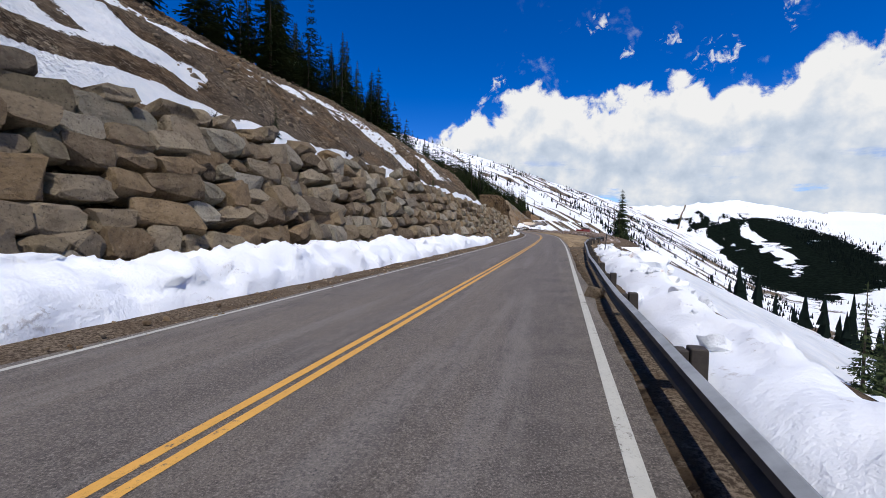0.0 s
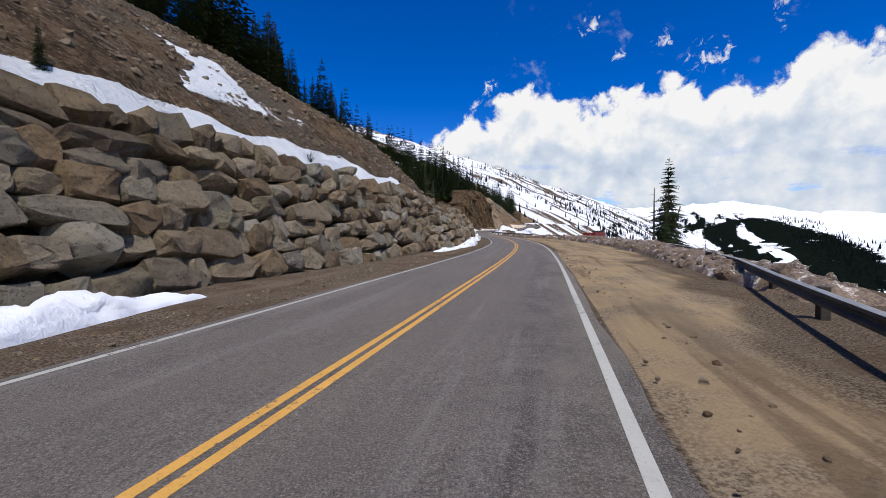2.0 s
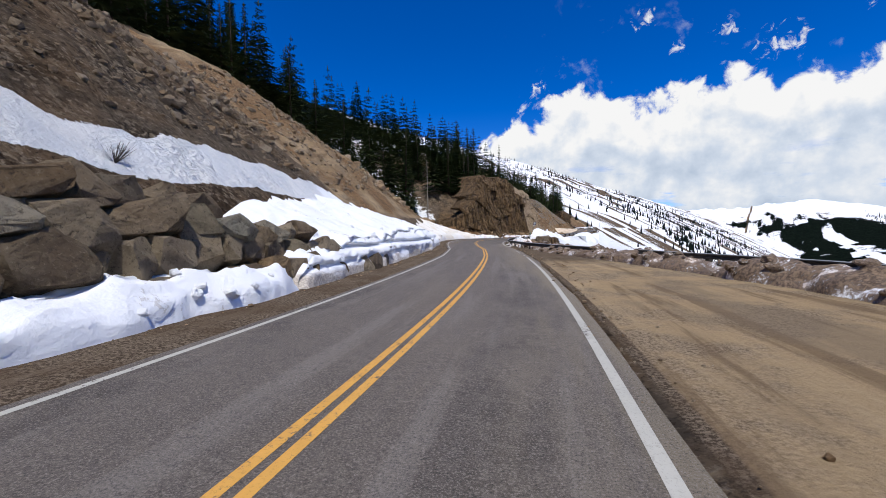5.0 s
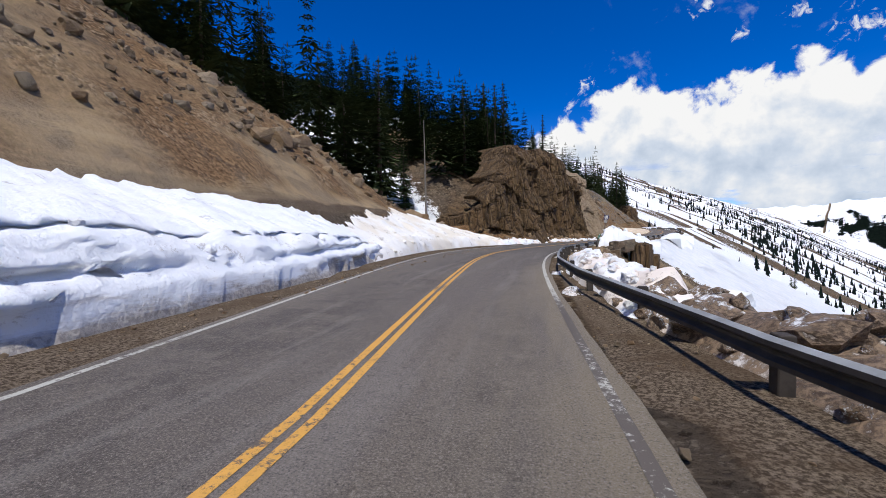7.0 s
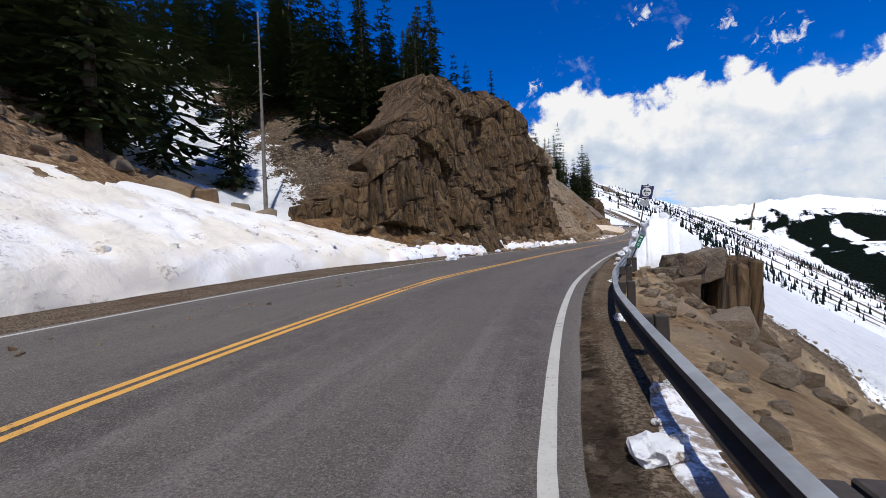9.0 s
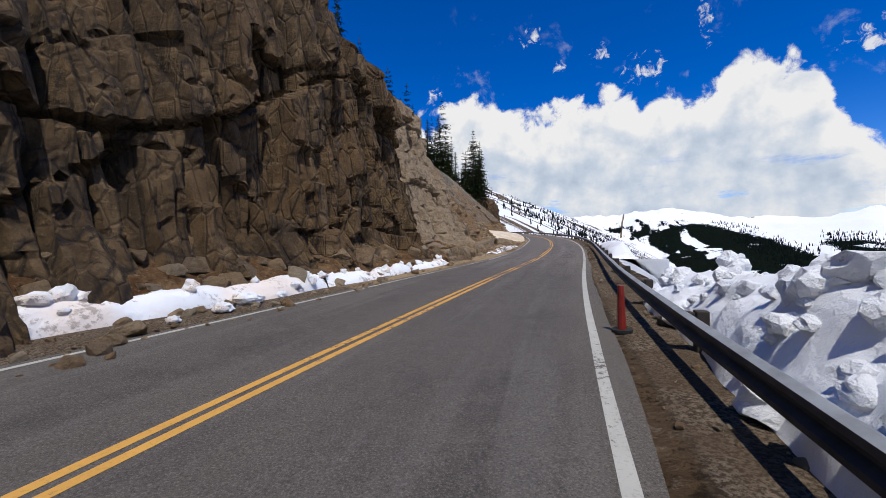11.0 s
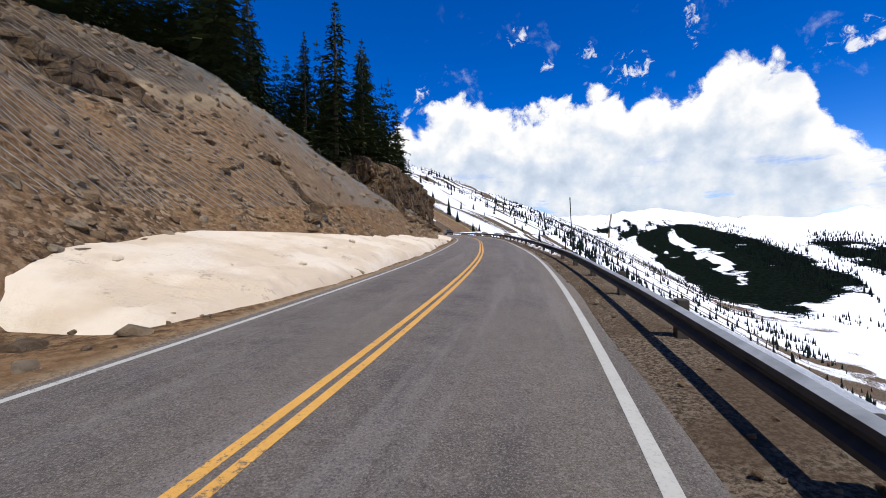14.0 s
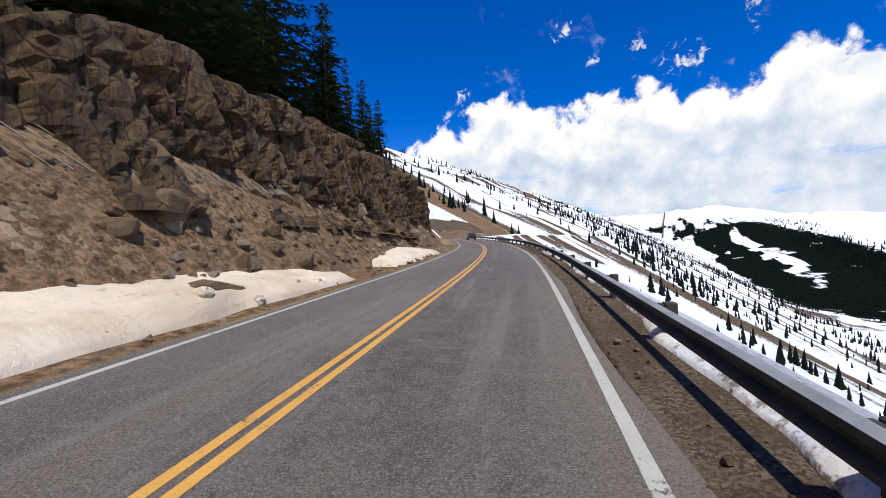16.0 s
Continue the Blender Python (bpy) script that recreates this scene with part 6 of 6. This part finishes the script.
def snow_pole(s, u, tall, lean, label):
    thing = tagged(new("marker_pole"), label, "pole")
    part("shaft", bm_pole(0.03, -0.8, tall, 8, 0.026), STEEL_DARK, thing)
    part("cap", bm_pole(0.042, tall - 0.02, tall + 0.10, 8, 0.035), ALU, thing)
    thing.matrix_world = placed(s, u, 0, tilt=lean)
    return thing


byway_sign()
mile_marker()
snow_pole(28.1, 2.74, 2.75, (0.0, 0.10), "thin dark marker pole leaning beside the guardrail")
snow_pole(267.5, 3.0, 3.2, (0.0, -0.02), "thin dark upright marker pole behind the guardrail")


def red_trailer():
    thing = tagged(new("equipment_trailer"), "red steel equipment trailer half hidden behind the muddy berm", "trailer")
    part("bed", bm_box(-1.0, 1.0, -2.0, 2.0, 0.55, 1.55, 0.04), RED_PAINT, thing)
    part("top_rail", bm_box(-1.03, 1.03, -2.03, 2.03, 1.55, 1.65, 0.03), ORANGE_PAINT, thing)
    part("tool_box", bm_box(-0.9, 0.9, 1.2, 1.9, 1.65, 1.95, 0.03), STEEL_DARK, thing)
    part("drawbar", bm_box(-0.06, 0.06, 2.0, 3.4, 0.45, 0.57, 0.01), STEEL_DARK, thing)
    for x in (-1.08, 1.08):
        for y in (-0.5, 0.5):
            bm = bm_pole(0.38, -0.11, 0.11, 20)
            bmesh.ops.rotate(bm, verts=bm.verts[:], matrix=Matrix.Rotation(math.pi / 2, 3, "Y"))
            bmesh.ops.translate(bm, verts=bm.verts[:], vec=(x, y, 0.38))
            wheel = part("wheel", bm, RUBBER, thing)
            bm = bm_pole(0.2, -0.12, 0.12, 16)
            bmesh.ops.rotate(bm, verts=bm.verts[:], matrix=Matrix.Rotation(math.pi / 2, 3, "Y"))
            bmesh.ops.translate(bm, verts=bm.verts[:], vec=(x, y, 0.38))
            part("rim", bm, ALU, wheel)
    thing.matrix_world = placed(114.0, 12.0, -0.35, turn=-0.7)
    return thing


red_trailer()


def parked_car(s, u, turn):
    thing = tagged(new("car"), "small dark car far off on the road", "car")
    prof = [(-2.1, 0.35), (-2.15, 0.75), (-1.95, 0.95), (-1.2, 1.0), (-0.6, 1.45), (0.9, 1.47), (1.75, 1.02), (2.1, 0.95), (2.15, 0.4)]
    bm = bm_outline(prof, -0.85, 0.85)
    for v in bm.verts:
        v.co.x, v.co.y = v.co.y * (0.8 if v.co.z > 1.2 else 1.0), v.co.x
    bmesh.ops.recalc_face_normals(bm, faces=bm.faces[:])
    body = part("body", bm, CAR_PAINT, thing)
    for y in (-0.72, 1.42):
        bm = bm_box(-0.62, 0.62, y - 0.02, y + 0.02, 1.08, 1.36, 0)
        bmesh.ops.rotate(bm, verts=bm.verts[:], cent=(0, y, 1.22), matrix=Matrix.Rotation(0.75 if y > 0 else -0.85, 3, "X"))
        part("window", bm, CAR_GLASS, body)
    for x in (-0.82, 0.82):
        part("tail_light", bm_box(x * 0.8 - 0.13, x * 0.8 + 0.13, -2.17, -2.1, 0.72, 0.86, 0), RED_PAINT, body)
        for y in (-1.3, 1.35):
            bm = bm_pole(0.33, -0.1, 0.1, 16)
            bmesh.ops.rotate(bm, verts=bm.verts[:], matrix=Matrix.Rotation(math.pi / 2, 3, "Y"))
            bmesh.ops.translate(bm, verts=bm.verts[:], vec=(x, y, 0.33))
            part("wheel", bm, RUBBER, thing)
    thing.matrix_world = placed(s, u, 0.0, turn=turn)


CAR_PAINT = plain("dark_car_paint", (0.03, 0.03, 0.035), 0.3, 0.2, 0.1)
CAR_GLASS = plain("dark_car_glass", (0.02, 0.025, 0.03), 0.1, 0.0, 0.1)
parked_car(366, float(LINES(366, 2)) + 1.6, 0.0)


def red_marker():
    thing = tagged(new("delineator"), "short red delineator standing on the shoulder", "delineator")
    part("stem", bm_pole(0.07, 0.0, 0.75, 10, 0.05), RED_PAINT, thing)
    part("base", bm_pole(0.16, 0.0, 0.05, 14), RUBBER, thing)
    thing.matrix_world = placed(200.5, 1.0, 0)


red_marker()


BOULDERS = [rock_mesh("boulder", 700 + _i, 0.24, 0.16, 9, 0.12) for _i in range(4)]
PILLARS = [rock_mesh("rock_pillar", 760 + _i, 0.13, 0.10, 5, 0.10) for _i in range(3)]
for _m in PILLARS:
    _m.materials.append(OUTCROP)
for _i, (_s, _u, _w, _wide, _deep, _tall, _turn) in enumerate(((188.1, 5.35, -2.35, 1.0, 1.2, 4.9, 0.2), (188.3, 6.0, -2.7, 0.8, 1.1, 4.9, -0.15), (187.6, 4.9, -2.9, 0.8, 0.9, 4.2, 0.5), (190.2, 5.3, -2.4, 1.9, 2.0, 4.2, 0.4), (191.6, 6.0, -3.4, 1.6, 2.2, 4.0, 0.1))):
    _ob = new("rock_pillar", PILLARS[_i % 3])
    _ob.matrix_world = placed(_s, _u, _w, _wide, _deep, _tall, _turn, (0.03, 0.05))
    tagged(_ob, "upright dark brown rock pillar below the bend", "rock", "rock pillars")
BOULDER_ROCK = stone("boulder_rock", [(0.10, 0.078, 0.058), (0.17, 0.138, 0.105), (0.075, 0.055, 0.04)], 0.2, 1.2, 0.4, 0.8, 0.3)
for _m in BOULDERS:
    _m.materials.append(BOULDER_ROCK)


def snow_lump(s, u, k, seed, label):
    r = random.Random(seed)
    bm = bmesh.new()
    bmesh.ops.create_icosphere(bm, subdivisions=3, radius=0.5)
    for v in bm.verts:
        q = v.co * 3.1 + Vector((seed, 0, 0))
        v.co *= 1 + 0.45 * noise.fractal(q, 1.0, 2.0, 4)
        v.co.z = max(v.co.z, -0.28) * 0.75
    ob = part("snow_lump", bm, DIRTY_SNOW if seed % 2 else SNOW, None, smooth=False)
    ob.matrix_world = placed(s, u, max(ground_w(s, u), 0 if -6 < u < 1.5 else -9) + 0.19 * k, k * r.uniform(0.9, 1.2), k * r.uniform(0.9, 1.3), k * 0.9, r.uniform(0, 6.28))
    return tagged(ob, label, "snow", "lumps of snow")


snow_lump(192.5, 1.1, 0.5, 4, "white lump of snow lying on the edge line")
snow_lump(190.0, 1.05, 0.22, 6, "small lump of snow lying on the edge line")
snow_lump(221.5, -6.7, 0.62, 9, "rounded lump of old snow below the cliff")
snow_lump(170.3, 0.7, 0.3, 10, "lump of snow on the gravel shoulder")
for _i, (_s, _u, _k) in enumerate(((21.5, 3.9, 1.7), (22.9, 4.6, 1.3), (24.8, 4.3, 0.8), (19.5, 4.0, 0.8), (12.5, 2.9, 0.8), (10.6, 2.7, 0.6), (147, 3.6, 1.2), (151, 3.1, 1.0), (154.5, 2.7, 1.3), (157.5, 2.6, 1.4), (160, 2.6, 1.1), (163, 2.5, 0.9), (142, 4.8, 1.4))):
    snow_lump(_s, _u, _k, 21 + 2 * _i, "big pinkish lump of ploughed snow behind the guardrail")
for _s, _u, _w, _k, _a in ((186.4, 3.4, -0.15, 1.2, 0.3), (187.3, 4.15, 0.0, 1.2, 2.0), (185.8, 2.8, -0.35, 0.9, 1.1), (188.8, 4.4, 0.15, 1.2, 0.7)):
    _ob = new("boulder", BOULDERS[int(_s) % len(BOULDERS)])
    _ob.matrix_world = placed(_s, _u, _w, _k * 1.1, _k * 1.25, _k * 0.85, _a, (0.2 * math.sin(_s), 0.25 * math.cos(_s)))
    tagged(_ob, "big dark brown boulder on the brink behind the guardrail", "boulder", "boulders on the brink")
for _s, _u, _w, _k, _a in ((23.3, 4.5, -0.02, 1.05, 0.5), (14.5, 2.5, 0.2, 0.6, 1.2)):
    _ob = new("snow_block", CHUNKS["snow"][int(_s) % 6])
    _ob.matrix_world = placed(_s, _u, _w, _k, _k, _k * 0.85, _a, (0.12, -0.1))
    tagged(_ob, "squared block of ploughed white snow on the berm", "snow block", "snow blocks")
_ob = tagged(new("rock", FALLEN[1]), "single angular brown rock lying on the dirt shoulder", "rock")
_ob.matrix_world = placed(10.7, 0.86, 0.08, 0.26, 0.42, 0.26, 0.6, (0.1, 0.15))
for _i in range(34):
    _rr = random.Random(1200 + _i)
    snow_lump(_rr.uniform(186, 236), _rr.uniform(-7.9, -6.3), _rr.uniform(0.2, 0.6), 161 + 2 * _i, "dirty lump of old snow on the uphill verge")


def dead_trunk(s, u, tall):
    thing = tagged(new("dead_tree"), "bare grey dead tree trunk standing among spruces", "tree")
    part("trunk", bm_pole(0.17, -0.5, tall, 9, 0.05), DEAD_WOOD, thing)
    r = random.Random(int(s))
    for i in range(9):
        z = tall * r.uniform(0.25, 0.95)
        bm = bm_pole(0.025, 0, r.uniform(0.4, 1.1), 5, 0.008)
        bmesh.ops.rotate(bm, verts=bm.verts[:], matrix=Euler((1.9, 0, r.uniform(0, 6.28))).to_matrix())
        bmesh.ops.translate(bm, verts=bm.verts[:], vec=(0, 0, z))
        part("branch", bm, DEAD_WOOD, thing)
    thing.matrix_world = placed(s, u, ground_w(s, u))


dead_trunk(189.5, -22.5, 15)
dead_trunk(101.8, 15.8, 7.5)


def bare_shrub(s, u, k, seed):
    r = random.Random(seed)
    V, E = [], []
    pieces = bmesh.new()
    for i in range(26):
        a, t = r.uniform(0, 6.28), r.uniform(0.15, 0.9)
        d = Vector((math.cos(a) * math.sin(t), math.sin(a) * math.sin(t), math.cos(t)))
        p, ln = Vector((0, 0, -0.05)), k * r.uniform(0.4, 1.0)
        side = d.cross(Vector((0.3, 0.2, 1))).normalized() * 0.012 * k
        q = p + d * ln
        f = [pieces.verts.new(c) for c in (p - side * 1.5, p + side * 1.5, q + side * 0.4, q - side * 0.4)]
        pieces.faces.new(f)
        for j in range(3):
            m = p.lerp(q, r.uniform(0.4, 0.95))
            e = m + Vector([r.uniform(-1, 1) for _ in range(3)]).normalized() * k * 0.28
            pieces.faces.new([pieces.verts.new(c) for c in (m - side * 0.8, m + side * 0.8, e)])
    ob = part("bare_shrub", pieces, POST_WOOD)
    ob.matrix_world = placed(s, u, ground_w(s, u))
    tagged(ob, "bare twiggy shrub poking out of the snow", "shrub", "bare shrubs")


for _i, (_s, _d) in enumerate(((18, 5.2), (24, 6.4), (33, 6), (37, 7), (52, 5.5), (70, 5), (76, 6.2), (84, 5), (90, 6), (97, 5.2), (105, 5.6), (112, 5))):
    bare_shrub(_s, float(LEFT(_s, 1)) - _d, 1.0, 40 + _i)
for _s, _d, _h in ((23.5, 5.6, 2.2), (46, 5.0, 2.6), (49, 5.8, 3.2), (56, 6.2, 2.0)):
    tree_at(_s, float(LEFT(_s, 1)) - _d, _h, NEAR[2], 13, "young spruce standing in the snow strip", "young spruces")


def rock_net(s0, s1, d0, d1):
    """Draped wire netting on the slope, as thin crossing wires."""
    V, F = [], []

    def strand(pts):
        P = [Vector(spot(s, float(LEFT(s, 1)) - d, ground_w(s, float(LEFT(s, 1)) - d) + 0.10).tolist()) for s, d in pts]
        for a, b in zip(P, P[1:]):
            k = len(V)
            up = Vector((0, 0, 0.011))
            V.extend([a - up, b - up, b + up, a + up])
            F.append((k, k + 1, k + 2, k + 3))
    gap = 0.42
    n = int((s1 - s0) / gap)
    for i in range(-int((d1 - d0) / gap), n):
        for sg in (1, -1):
            pts = []
            d = d0
            while d <= d1:
                s = s0 + i * gap + (d - d0) * 0.6 if sg > 0 else s1 - i * gap - (d - d0) * 0.6
                if s0 <= s <= s1:
                    pts.append((s, d))
                d += 1.1
            if len(pts) > 1:
                strand(pts)
    ob = mesh_object("rockfall_net", V, F, GALVANISED)
    tagged(ob, "grey wire rockfall netting draped over the slope", "netting", kind="stuff")


rock_net(244, 292, 2.5, 13)
